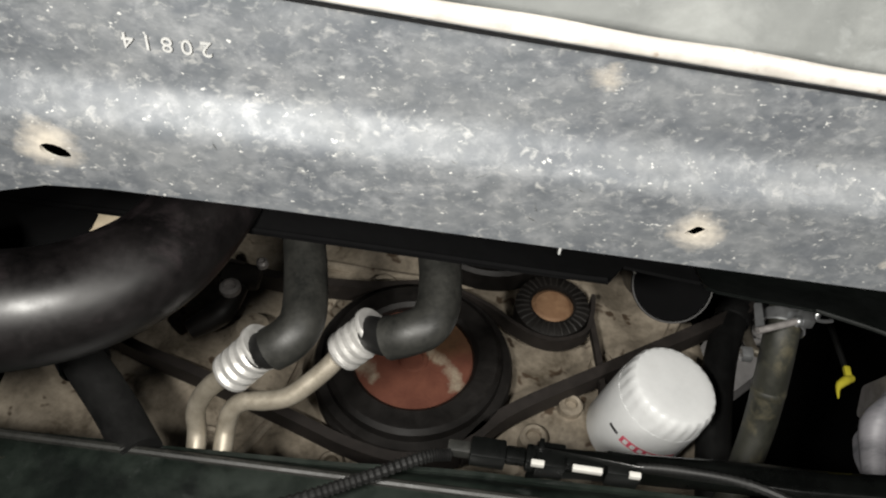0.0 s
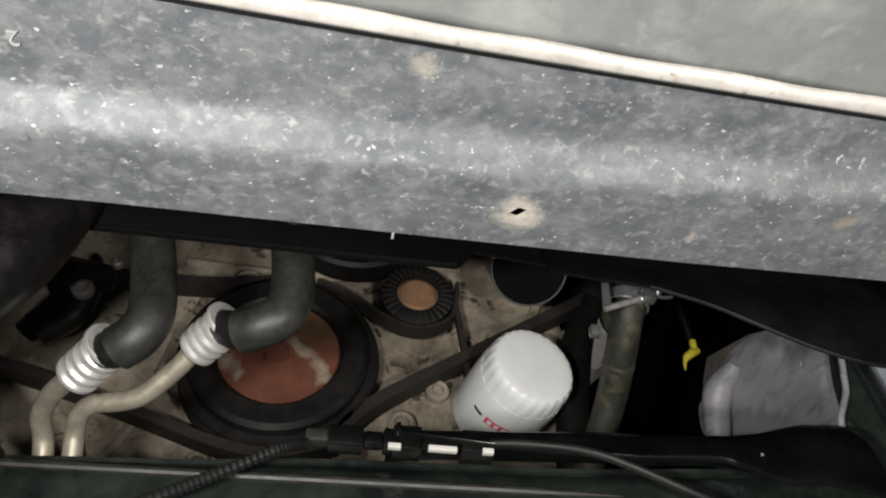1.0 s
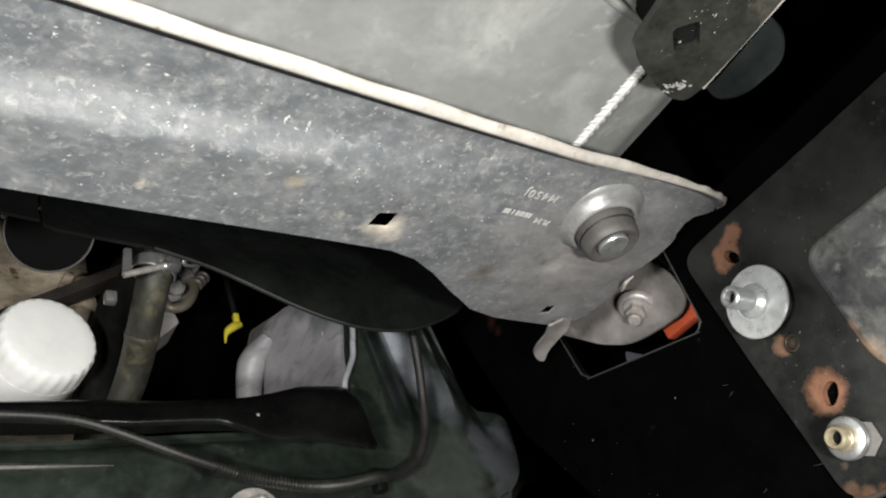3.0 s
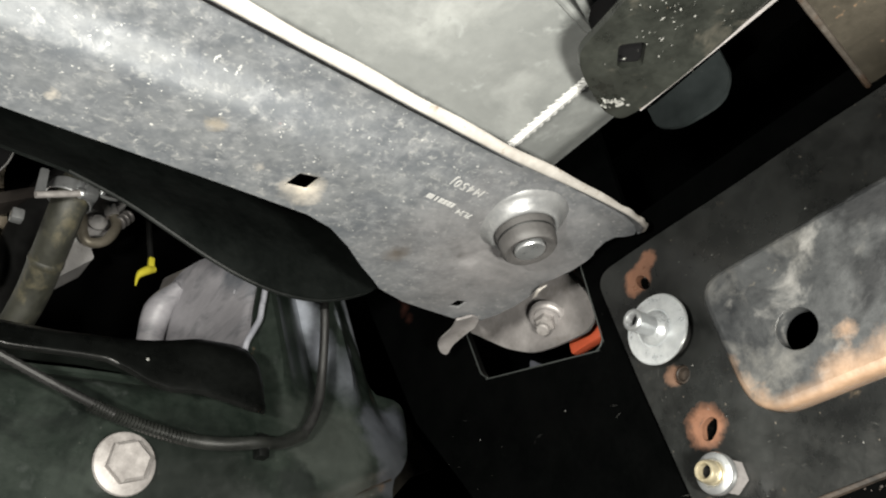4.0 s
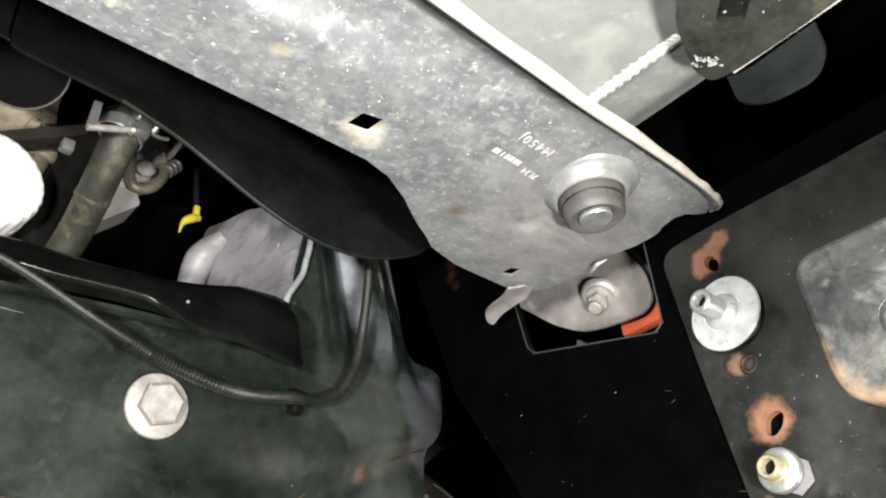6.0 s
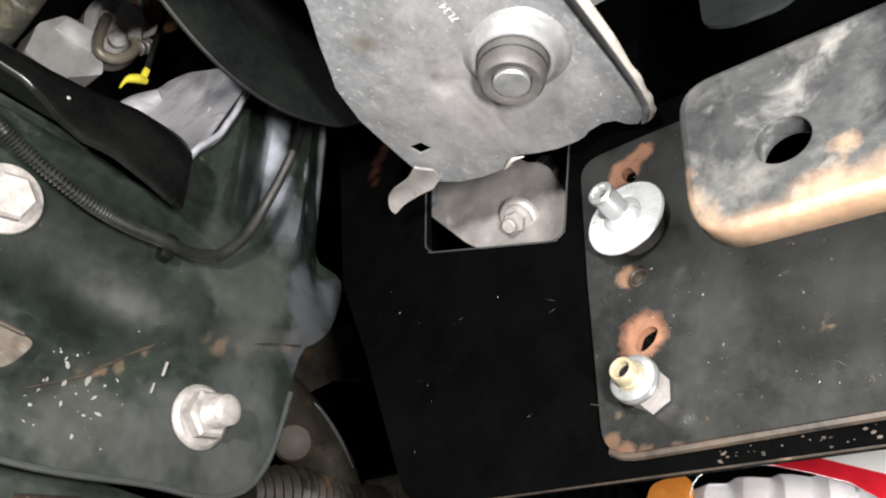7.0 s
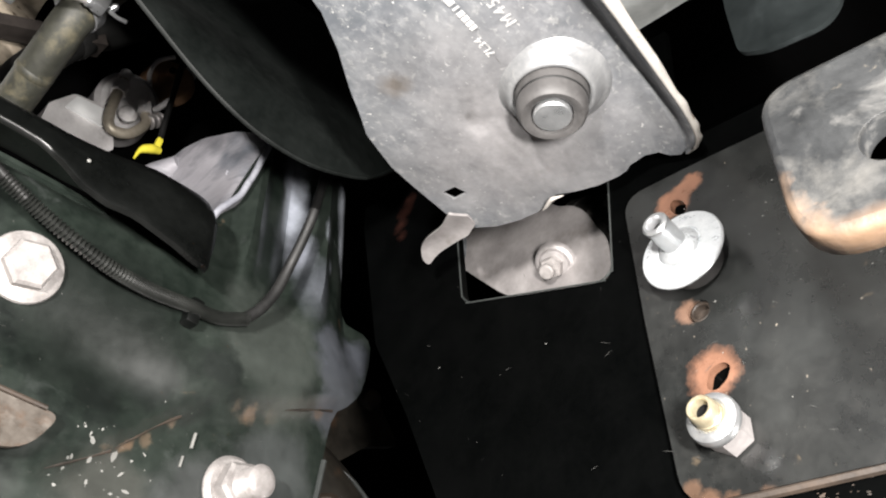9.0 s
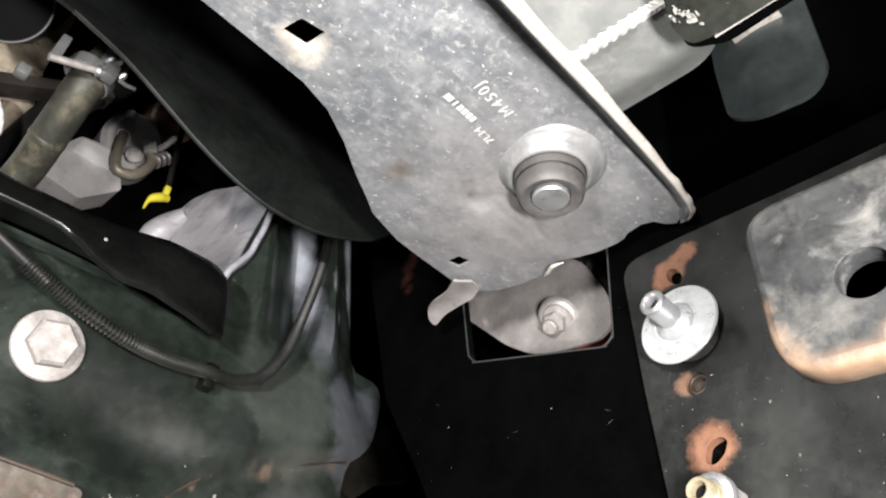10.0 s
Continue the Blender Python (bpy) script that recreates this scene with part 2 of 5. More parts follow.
BUSH = surface("grey_bushing_rubber", (0.026, 0.0245, 0.024), (0.048, 0.046, 0.045), 80, (0.5, 0.7), 0.0, 0.06)
PLASTIC = surface("black_plastic", (0.0013, 0.0015, 0.0014), (0.0036, 0.0041, 0.0038), 25, (0.25, 0.36), 0.0, 0.03)
LOOM = surface("loom_plastic", (0.0045, 0.0050, 0.0046), (0.0130, 0.0140, 0.0125), 70, (0.28, 0.42), 0.0, 0.04)
SHIELD = surface("black_shield_plastic", (0.0014, 0.0020, 0.0018), (0.0042, 0.0054, 0.0049), 22, (0.34, 0.48), 0.0, 0.03)
CUP = surface("grey_green_plastic", (0.017, 0.021, 0.0215), (0.040, 0.048, 0.049), 30, (0.35, 0.5), 0.0, 0.03)
# Near-black that stands in for unlit depth in gaps, holes and behind the engine.
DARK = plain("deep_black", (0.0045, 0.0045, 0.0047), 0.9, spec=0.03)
ZINC = surface("bright_blue_zinc", (0.44, 0.465, 0.485), (0.66, 0.68, 0.69), 150, (0.24, 0.38), 0.55, 0.04, smear=(0.30, 0.31, 0.32), smear_scale=120, smear_at=(0.56, 0.74))
STEEL = surface("zinc_bolt", (0.46, 0.475, 0.485), (0.62, 0.63, 0.64), 120, (0.26, 0.42), 0.88, 0.03)
CHALK = surface("chalky_bolt", (0.20, 0.186, 0.180), (0.34, 0.322, 0.312), 130, (0.42, 0.62), 0.35, 0.12, (0.16, 0.125, 0.105), 250, 0.72, patches=(((0.15, 0.135, 0.125), 60, 0.60, 0.74),))
BRASS = surface("yellow_zinc", (0.34, 0.29, 0.19), (0.48, 0.43, 0.31), 150, (0.3, 0.45), 0.7, 0.1)
RUST = surface("red_rust", (0.112, 0.033, 0.019), (0.172, 0.060, 0.035), 60, (0.65, 0.85), 0.0, 0.2,
               stain_light_spots=((-0.004, 0.70, 0.835, 0.032, 1.0, (0.15, 0.076, 0.036)), (-0.030, 0.70, 0.850, 0.026, 1.0, (0.15, 0.076, 0.036)), (-0.027, 0.70, 0.817, 0.008), (-0.021, 0.70, 0.813, 0.009), (-0.014, 0.70, 0.809, 0.009), (-0.007, 0.70, 0.803, 0.009), (-0.001, 0.70, 0.796, 0.009), (0.005, 0.70, 0.788, 0.010), (0.009, 0.70, 0.778, 0.010), (-0.085, 0.70, 0.787, 0.013), (-0.075, 0.70, 0.775, 0.009)), stain_shade_tone=(0.32, 0.26, 0.19), soft=1.3)
RUST_TAN = surface("tan_rust", (0.18, 0.094, 0.048), (0.29, 0.17, 0.093), 90, (0.6, 0.85), 0.0, 0.3)
BLOCK = surface("engine_casting", (0.12, 0.098, 0.070), (0.46, 0.395, 0.31), 22, (0.55, 0.75), 0.1, 0.25, (0.09, 0.062, 0.040), 45, 0.63, smear=(0.52, 0.455, 0.37), smear_scale=13, smear_at=(0.58, 0.8))
BELT = surface("belt_rubber", (0.012, 0.0095, 0.008), (0.026, 0.020, 0.017), 90, (0.6, 0.75), 0.0, 0.1)
PULLEY = surface("dark_pulley", (0.006, 0.0051, 0.0045), (0.015, 0.0126, 0.0111), 60, (0.45, 0.65), 0.2, 0.1)
ALUPIPE = surface("dull_aluminium_pipe", (0.27, 0.238, 0.186), (0.40, 0.36, 0.295), 110, (0.4, 0.55), 0.45, 0.12)
FERRULE = surface("bright_ferrule", (0.46, 0.45, 0.43), (0.62, 0.61, 0.59), 130, (0.3, 0.45), 0.5, 0.06)
WHITE = surface("white_enamel", (0.80, 0.81, 0.81), (0.88, 0.89, 0.89), 60, (0.3, 0.42), 0.0, 0.0)
PINK = plain("red_print", (0.75, 0.10, 0.16), 0.45)
INK = plain("black_print", (0.03, 0.03, 0.03), 0.5)
YELLOW = plain("yellow_plastic", (0.55, 0.48, 0.04), 0.45)
WHITEBAR = plain("white_plastic", (0.5, 0.49, 0.46), 0.5)
BLUE = plain("blue_plastic", (0.03, 0.07, 0.14), 0.4)
BEIGE = plain("beige_plastic", (0.5, 0.42, 0.3), 0.6)
ORANGE = plain("orange_plastic", (0.55, 0.10, 0.045), 0.4)
RED = plain("red_car_paint", (0.62, 0.015, 0.03), 0.3, coat=0.5)
AMBER = plain("amber_lens", (0.75, 0.27, 0.05), 0.25)
CHROME = surface("chrome", (0.82, 0.84, 0.87), (0.92, 0.93, 0.95), 40, (0.25, 0.4), 0.6, 0.02)
STAMP = plain("stamped_letters", (0.24, 0.24, 0.235), 0.5)
SCRATCH = plain("bare_scratch", (0.055, 0.055, 0.052), 0.45)
# Pale colour that paints the highlight along the tower's bend.
EDGE_GLINT = surface("edge_glint_tone", (0.20, 0.205, 0.235), (0.31, 0.315, 0.35), 60, (0.3, 0.45), 0.1, 0.05, smear=(0.09, 0.095, 0.11), smear_scale=70, smear_at=(0.5, 0.75))
BLUEGREY = plain("blue_grey_primer", (0.10, 0.105, 0.125), 0.35)
SPLASH = plain("white_splash", (0.17, 0.17, 0.16), 0.5)
# Pale tone stands in for reflected sheen; dark spots paint the shaded bend.
TOWER = surface("sheen_toned_tower", (0.205, 0.20, 0.217), (0.315, 0.307, 0.328), 16, (0.42, 0.58), 0.05, 0.04, stretch=(1, 0.8, 2.6), smear=(0.115, 0.118, 0.132), smear_scale=26, smear_at=(0.50, 0.72),
                stain_light_spots=((0.424, 0.562, 0.766, 0.015), (0.424, 0.546, 0.755, 0.017), (0.424, 0.528, 0.739, 0.016), (0.424, 0.535, 0.765, 0.016), (0.424, 0.578, 0.786, 0.013), (0.424, 0.552, 0.782, 0.015), (0.424, 0.522, 0.712, 0.009)), stain_shade_tone=(0.095, 0.105, 0.122), soft=0.9, wild=0.9)
GRIME = surface("grimy_tape", (0.006, 0.006, 0.006), (0.022, 0.021, 0.020), 60, (0.4, 0.6), 0.0, 0.3, patches=(((0.24, 0.225, 0.215), 95, 0.52, 0.62),))
RUST_DARK = surface("dark_edge_rust", (0.006, 0.005, 0.004), (0.036, 0.024, 0.016), 45, (0.5, 0.75), 0.0, 0.2, (0.12, 0.08, 0.053), 60, 0.66)
# Lighter edge lines; the suspension arm's highlight is put into this colour.
RIM = plain("edge_line_tone", (0.030, 0.033, 0.032), 0.35)
BROWN = surface("dirty_brown_iron", (0.0070, 0.0062, 0.0050), (0.024, 0.021, 0.0165), 30, (0.45, 0.65), 0.0, 0.2, spec=0.25, smear=(0.060, 0.034, 0.019), smear_scale=22, smear_at=(0.58, 0.75))
BROWN_BOX = surface("mottled_brown_box", (0.018, 0.016, 0.012), (0.050, 0.043, 0.032), 30, (0.4, 0.6), 0.0, 0.1, (0.12, 0.08, 0.05), 120, 0.68)
CONCRETE = surface("garage_floor", (0.16, 0.155, 0.15), (0.26, 0.25, 0.24), 3, (0.7, 0.9), 0.0, 0.2)
GLASS = bpy.data.materials.new("clear_lens")
GLASS.use_nodes = True
GLASS.node_tree.nodes["Principled BSDF"].inputs["Transmission Weight"].default_value = 1.0
GLASS.node_tree.nodes["Principled BSDF"].inputs["Roughness"].default_value = 0.03
GLASS.node_tree.nodes["Principled BSDF"].inputs["IOR"].default_value = 1.2


# ---- builders ----
def part(name, bm, material, parent=None, label="", angle=35):
    """Links a bmesh as one mesh object, under a thing or a part where one is given."""
    bmesh.ops.recalc_face_normals(bm, faces=bm.faces)
    me = bpy.data.meshes.new(name)
    bm.to_mesh(me)
    bm.free()
    me.polygons.foreach_set("use_smooth", [True] * len(me.polygons))
    me.set_sharp_from_angle(angle=radians(angle))
    me.materials.append(material)
    ob = new(name, me)
    if parent:
        ob.parent = parent
        if parent.type == "EMPTY":
            ob.matrix_parent_inverse = Matrix.Translation(-parent.location)
    if label:
        tagged(ob, label)
    return ob


def thing(name, at, label, category, group="", kind=""):
    ob = new(name)
    ob.location = at
    ob.empty_display_size = 0.02
    return tagged(ob, label, category, group, kind)


def smooth_path(points, n=8):
    """Catmull-Rom through points."""
    p = [Vector(q) for q in points]
    p = [2 * p[0] - p[1]] + p + [2 * p[-1] - p[-2]]
    out = []
    for i in range(1, len(p) - 2):
        for k in range(n):
            t = k / n
            out.append(0.5 * (2 * p[i] + (p[i + 1] - p[i - 1]) * t + (2 * p[i - 1] - 5 * p[i] + 4 * p[i + 1] - p[i + 2]) * t * t + (3 * p[i] - p[i - 1] - 3 * p[i + 1] + p[i + 2]) * t ** 3))
    return out + [p[-2]]


def tube(points, r, seg=16, n=8, ribs=0, depth=0.0, bm=None):
    """A round tube along points. r: a number, or one for each point. ribs: rings of that depth per path step."""
    bm = bm or bmesh.new()
    path = smooth_path(points, n)
    if ribs:
        fine = []
        for a, b in zip(path, path[1:]):
            fine += [a.lerp(b, k / ribs) for k in range(ribs)]
        path = fine + [path[-1]]
    m = len(path)
    side, rings = None, []
    for i, c in enumerate(path):
        d = (path[min(i + 1, m - 1)] - path[max(i - 1, 0)]).normalized()
        side = d.orthogonal().normalized() if side is None else (side - d * side.dot(d)).normalized()
        other = d.cross(side)
        if isinstance(r, (list, tuple)):
            q = i / (m - 1) * (len(r) - 1)
            k = min(int(q), len(r) - 2)
            rad = r[k] + (r[k + 1] - r[k]) * (q - k)
        else:
            rad = r
        if ribs:
            rad -= depth * (i % 2)
        rings.append([bm.verts.new(c + rad * (math.cos(a) * side + math.sin(a) * other)) for a in (2 * math.pi * s / seg for s in range(seg))])
    for u, v in zip(rings, rings[1:]):
        for s in range(seg):
            bm.faces.new((u[s], u[(s + 1) % seg], v[(s + 1) % seg], v[s]))
    bm.faces.new(rings[0])
    bm.faces.new(rings[-1][::-1])
    return bm


def lathe(profile, at, axis, seg=32, bm=None, turn=0.0, squash=1.0, band=False):
    """Turns (radius, height) steps round an axis from a place. seg 6 makes a hexagon."""
    bm = bm or bmesh.new()
    z = Vector(axis).normalized()
    x = (Vector((0, 0, 1)) if abs(z.z) < 0.9 else Vector((0, 1, 0))).cross(z).normalized()
    y = z.cross(x)
    rings = []
    for r, h in profile:
        c = Vector(at) + z * h
        if r <= 1e-6:
            rings.append([bm.verts.new(c)])
        else:
            rings.append([bm.verts.new(c + r * (math.cos(a) * x + squash * math.sin(a) * y)) for a in (2 * math.pi * s / seg + turn for s in range(seg))])
    for u, v in zip(rings, rings[1:] + rings[:1] if band else rings[1:]):
        for s in range(seg):
            t = (s + 1) % seg
            q = [u[s], u[t], v[t], v[s]] if len(u) > 1 and len(v) > 1 else ([u[0], v[t], v[s]] if len(v) > 1 else [u[s], u[t], v[0]])
            bm.faces.new(q)
    for ring, flip in ((rings[0], True), (rings[-1], False)):
        if len(ring) > 1 and not band:
            bm.faces.new(ring[::-1] if flip else ring)
    return bm


def box(lo, hi, bevel=0.0015, bm=None, seg=2):
    one = bmesh.new()
    bmesh.ops.create_cube(one, size=1)
    lo, hi = Vector(lo), Vector(hi)
    for v in one.verts:
        v.co = Vector((lo[i] + (hi[i] - lo[i]) * (v.co[i] + 0.5) for i in range(3)))
    if bevel:
        bmesh.ops.bevel(one, geom=one.edges[:], offset=bevel, segments=seg, affect="EDGES", profile=0.6)
    if bm is None:
        return one
    me = bpy.data.meshes.new("joined")
    one.to_mesh(me)
    one.free()
    bm.from_mesh(me)
    bpy.data.meshes.remove(me)
    return bm


def rounded(points, r, n=5):
    """A closed outline with its corners rounded. r: a number, or one for each corner."""
    out, m = [], len(points)
    for i in range(m):
        a, b, c = (Vector(points[(i + k) % m]) for k in (-1, 0, 1))
        rr = r[i] if isinstance(r, (list, tuple)) else r
        rr = min(rr, (a - b).length * 0.49, (c - b).length * 0.49)
        p, q = b + (a - b).normalized() * rr, b + (c - b).normalized() * rr
        for k in range(n + 1):
            t = k / n
            out.append(tuple((1 - t) ** 2 * p + 2 * t * (1 - t) * b + t * t * q))
    return out


def ring2(cx, cy, rx, ry=None, n=20, turn=0.0):
    ry = ry or rx
    return [(cx + rx * math.cos(a) * math.cos(turn) - ry * math.sin(a) * math.sin(turn), cy + rx * math.cos(a) * math.sin(turn) + ry * math.sin(a) * math.cos(turn)) for a in (2 * math.pi * k / n for k in range(n))]


def within(p, poly):
    x, y = p
    odd = False
    for (x1, y1), (x2, y2) in zip(poly, poly[1:] + poly[:1]):
        if (y1 > y) != (y2 > y) and x < (x2 - x1) * (y - y1) / (y2 - y1) + x1:
            odd = not odd
    return odd


def sheet(outline, shape, holes=(), step=0.008, thick=0.002, way=None):
    """A pressed sheet: a flat outline with holes, laid on shape(u, v) -> place, and thickened along way or against its normals."""
    from mathutils.geometry import delaunay_2d_cdt
    loops = [list(outline)] + [list(h) for h in holes]
    verts, edges = [], []
    for loop in loops:
        dense = []
        for a, b in zip(loop, loop[1:] + loop[:1]):
            a, b = Vector(a), Vector(b)
            k = max(1, int((b - a).length / step))
            dense += [tuple(a.lerp(b, i / k)) for i in range(k)]
        s = len(verts)
        verts += dense
        edges += [(s + i, s + (i + 1) % len(dense)) for i in range(len(dense))]
    us, vs = [p[0] for p in outline], [p[1] for p in outline]
    rim = list(verts)
    u = min(us) + step * 0.5
    row = 0
    while u < max(us):
        v = min(vs) + step * (0.5 if row % 2 else 0.75)
        while v < max(vs):
            if within((u, v), loops[0]) and not any(within((u, v), h) for h in loops[1:]):
                if all((u - a) ** 2 + (v - b) ** 2 > (0.45 * step) ** 2 for a, b in rim):
                    verts.append((u, v))
            v += step
        u += step
        row += 1
    co, _, faces, *_ = delaunay_2d_cdt([Vector(v) for v in verts], edges, [], 0, 1e-7)
    bm = bmesh.new()
    made = [bm.verts.new(shape(c.x, c.y)) for c in co]
    for f in faces:
        c = sum((co[i] for i in f), Vector((0, 0))) / len(f)
        if within((c.x, c.y), loops[0]) and not any(within((c.x, c.y), h) for h in loops[1:]):
            bm.faces.new([made[i] for i in f])
    bmesh.ops.delete(bm, geom=[v for v in bm.verts if not v.link_faces], context="VERTS")
    bm.normal_update()
    front = list(bm.faces)
    border = [e for e in bm.edges if len(e.link_faces) == 1]
    back = {}
    for v in list(bm.verts):
        back[v] = bm.verts.new(v.co + (Vector(way) * thick if way else -v.normal * thick))
    for f in front:
        bm.faces.new([back[v] for v in reversed(f.verts)])
    for e in border:
        a, b = e.verts
        bm.faces.new((a, b, back[b], back[a]))
    return bm


def step01(x, a, b):
    t = min(1, max(0, (x - a) / (b - a)))
    return t * t * (3 - 2 * t)


def along(x, pairs):
    """Straight steps through (x, value) pairs."""
    for (x0, v0), (x1, v1) in zip(pairs, pairs[1:]):
        if x <= x1:
            return v0 + (v1 - v0) * (x - x0) / (x1 - x0)
    return pairs[-1][1]


def joined(*bms):
    out = bmesh.new()
    for b in bms:
        me = bpy.data.meshes.new("joined")
        b.to_mesh(me)
        b.free()
        out.from_mesh(me)
        bpy.data.meshes.remove(me)
    return out


def lettering(text, size, m, name, parent, material, label, spread=1.0):
    """Raised letters in the built-in font, laid at the pose m."""
    curve = bpy.data.curves.new(name, "FONT")
    curve.body, curve.size, curve.extrude, curve.align_x, curve.resolution_u = text, size, 0.0003, "CENTER", 3
    curve.space_character = spread
    carrier = new("lettering", curve)
    me = bpy.data.meshes.new_from_object(carrier.evaluated_get(bpy.context.evaluated_depsgraph_get()))
    bpy.data.objects.remove(carrier)
    bm = bmesh.new()
    bm.from_mesh(me)
    bm.transform(m)
    return part(name, bm, material, parent, label)


def hex_bolt(name, at, axis, flange, hexa, head, shank, material, label, group="", tip=None, washer=None):
    """A flanged hexagon with a stub of thread: flange, hex and stud are parts."""
    a = Vector(axis).normalized()
    t = thing(name, at, label, "bolt", group)
    part("flange", lathe([(flange * 0.98, 0), (flange, 0.0015), (flange * 0.97, 0.003), (hexa * 1.12, 0.0048)], at, a, 36), washer or material, t)
    part("hex_head", lathe([(hexa, 0.0035), (hexa, head * 0.85), (hexa * 0.86, head)], at, a, 6, turn=0.3), material, t, angle=20)
    if shank:
        r, l = shank
        steps, h = [(r, head * 0.9)], head * 0.9
        while h < head + l - 0.003:
            steps += [(r * 0.93, h + 0.0007), (r, h + 0.0014)]
            h += 0.0014
        steps += [(r * 0.8, head + l), (r * 0.45, head + l + 0.0004), (0, head + l + 0.0005)]
        part("thread", lathe(steps, at, a, 24), tip or material, t, angle=60)
    return t


# ---- setting ----
bm = bmesh.new()
bmesh.ops.create_grid(bm, x_segments=8, y_segments=8, size=40)
tagged(part("ground", bm, CONCRETE), "grey concrete floor far below the truck", "floor", kind="structure")


# ---- radiator support: a galvanised cross panel seen from below ----
def panel_z(x, y):
    ridge, w = 0.195 + 0.05 * max(-0.2, min(x, 0.12)), 0.015 + 0.025 * step01(x, 0.22, 0.42)
    z = 0.568 + 0.07 * x + 0.0055 * (1 - 0.55 * step01(x, 0.2, 0.34)) * (1 - 2 * step01(y, ridge - w, ridge + w))
    z -= 0.0024 * (1 - step01(y - along(x, NOSE), 0, 0.007)) * step01(x, 0.2, 0.36)
    z += 0.0012 * (1 - step01(max(abs(x - 0.4110) / 0.0068, abs(y - 0.2600) / 0.0052), 0.75, 1.1))
    z += 0.0009 * (1 - step01(math.hypot(x - 0.4165, y - 0.2500), 0.0016, 0.0038))
    z += 0.0008 * math.sin(x * 61 + 1.3) * math.sin(y * 83) * step01(x, 0.3, 0.4) - 0.0010 * math.exp(-((x - 0.352 - 0.8 * (y - 0.28)) / 0.006) ** 2) * step01(y, 0.25, 0.29)
    return z


def panel_at(x, y):
    z = panel_z(x, y)
    p = Vector((x, y + (z - 0.568 - 0.07 * x) * y / 0.225, z))
    k = 1 + along(x, SIGHT_PUSH) / (z - PANEL_EYE.z)
    return tuple(PANEL_EYE + (p - PANEL_EYE) * k)


# Camera place and push along its sight lines that fit the panel's view.
PANEL_EYE, SIGHT_PUSH = Vector((0.105, -0.012, 0.328)), [(-0.40, 0.0), (0.06, 0.0), (0.20, 0.0015), (0.28, 0.0022), (0.40, 0.0036), (0.46, 0.0036), (0.50, 0.0025)]
NOSE = [(-0.40, 0.118), (-0.20, 0.132), (-0.038, 0.1446), (0.03, 0.150), (0.148, 0.1608), (0.28, 0.1714), (0.327, 0.1722), (0.40, 0.1785), (0.4236, 0.1812), (0.45, 0.1836), (0.473, 0.1865), (0.4885, 0.1905), (0.4965, 0.1952), (0.60, 0.20)]


support = thing("radiator_support", (0.1, 0.22, 0.57), "galvanised steel radiator support panel with stamped letters and holes", "car part")
REAR = [(-0.40, 0.33), (-0.26, 0.30), (-0.20, 0.255), (-0.172, 0.2385), (-0.149, 0.232), (-0.1275, 0.2315), (-0.0635, 0.2355), (0.046, 0.2445), (0.17, 0.2545), (0.256, 0.2598), (0.300, 0.263), (0.318, 0.268),
        (0.337, 0.2787), (0.3575, 0.2934), (0.381, 0.309), (0.407, 0.3165), (0.424, 0.3185), (0.457, 0.3222), (0.467, 0.3212), (0.4745, 0.3175), (0.4818, 0.3070), (0.4860, 0.2932), (0.4868, 0.2810), (0.4848, 0.2725), (0.4838, 0.2685), (0.4806, 0.2640), (0.4850, 0.2543), (0.4888, 0.2417)]
TIP = [(0.4900, 0.2285), (0.4893, 0.2232), (0.4872, 0.2195), (0.4866, 0.2090), (0.4895, 0.2025), (0.4950, 0.1994), (0.4965, 0.1952), (0.4885, 0.1905), (0.473, 0.1865), (0.45, 0.1836), (0.4236, 0.1812), (0.40, 0.1785)]
FRONT = [(0.327, 0.1722), (0.28, 0.1714), (0.148, 0.1608), (0.03, 0.150), (-0.038, 0.1446), (-0.20, 0.132), (-0.40, 0.118)]
panel = part("panel", sheet(REAR + TIP + FRONT, panel_at,
     [rounded([(0.0870, 0.2302), (0.0912, 0.2256), (0.0960, 0.2276), (0.0917, 0.2322)], 0.0012, 3), rounded([(0.2762, 0.2472), (0.2782, 0.2362), (0.2898, 0.2345), (0.2884, 0.2462)], 0.0010, 3), rounded([(0.4395, 0.3108), (0.4403, 0.3018), (0.4485, 0.3000), (0.4480, 0.3092)], 0.0010, 3), ring2(-0.140, 0.2140, 0.0055, 0.0035, 14, 0.4)], 0.0036, 0.0016, (0, 0, 1)), GALV, support)
HEM = [(-0.40 + 0.05 * k, 0.1324 + 0.1027 * (-0.40 + 0.05 * k) - 0.0483 * (-0.40 + 0.05 * k) ** 2) for k in range(17)]
def raised(c):
    """Moves hem points near the tip along the camera's sight lines to fit its view."""
    c = Vector(c)
    return c + (c - HEM_EYE) * (0.0100 * step01(c.x, 0.34, 0.44) / (c.z - HEM_EYE.z))


HEM_EYE = Vector((0.218, 0.056, 0.287))
HEM_CURVE = smooth_path([raised(p) for p in [(x, y, 0.546 + 0.07 * x) for x, y in HEM] + [(0.4402, 0.1699, 0.5785), (0.4575, 0.1721, 0.5808), (0.4715, 0.1748, 0.5825), (0.4810, 0.1782, 0.5852), (0.4880, 0.1830, 0.5890), (0.4925, 0.1890, 0.5930)]], 6)
bm, rows = bmesh.new(), []
for c in HEM_CURVE:
    x = min(0.4962, c.x + 0.010 * step01(c.x, 0.36, 0.470))
    k = Vector(panel_at(x, along(x, NOSE)))
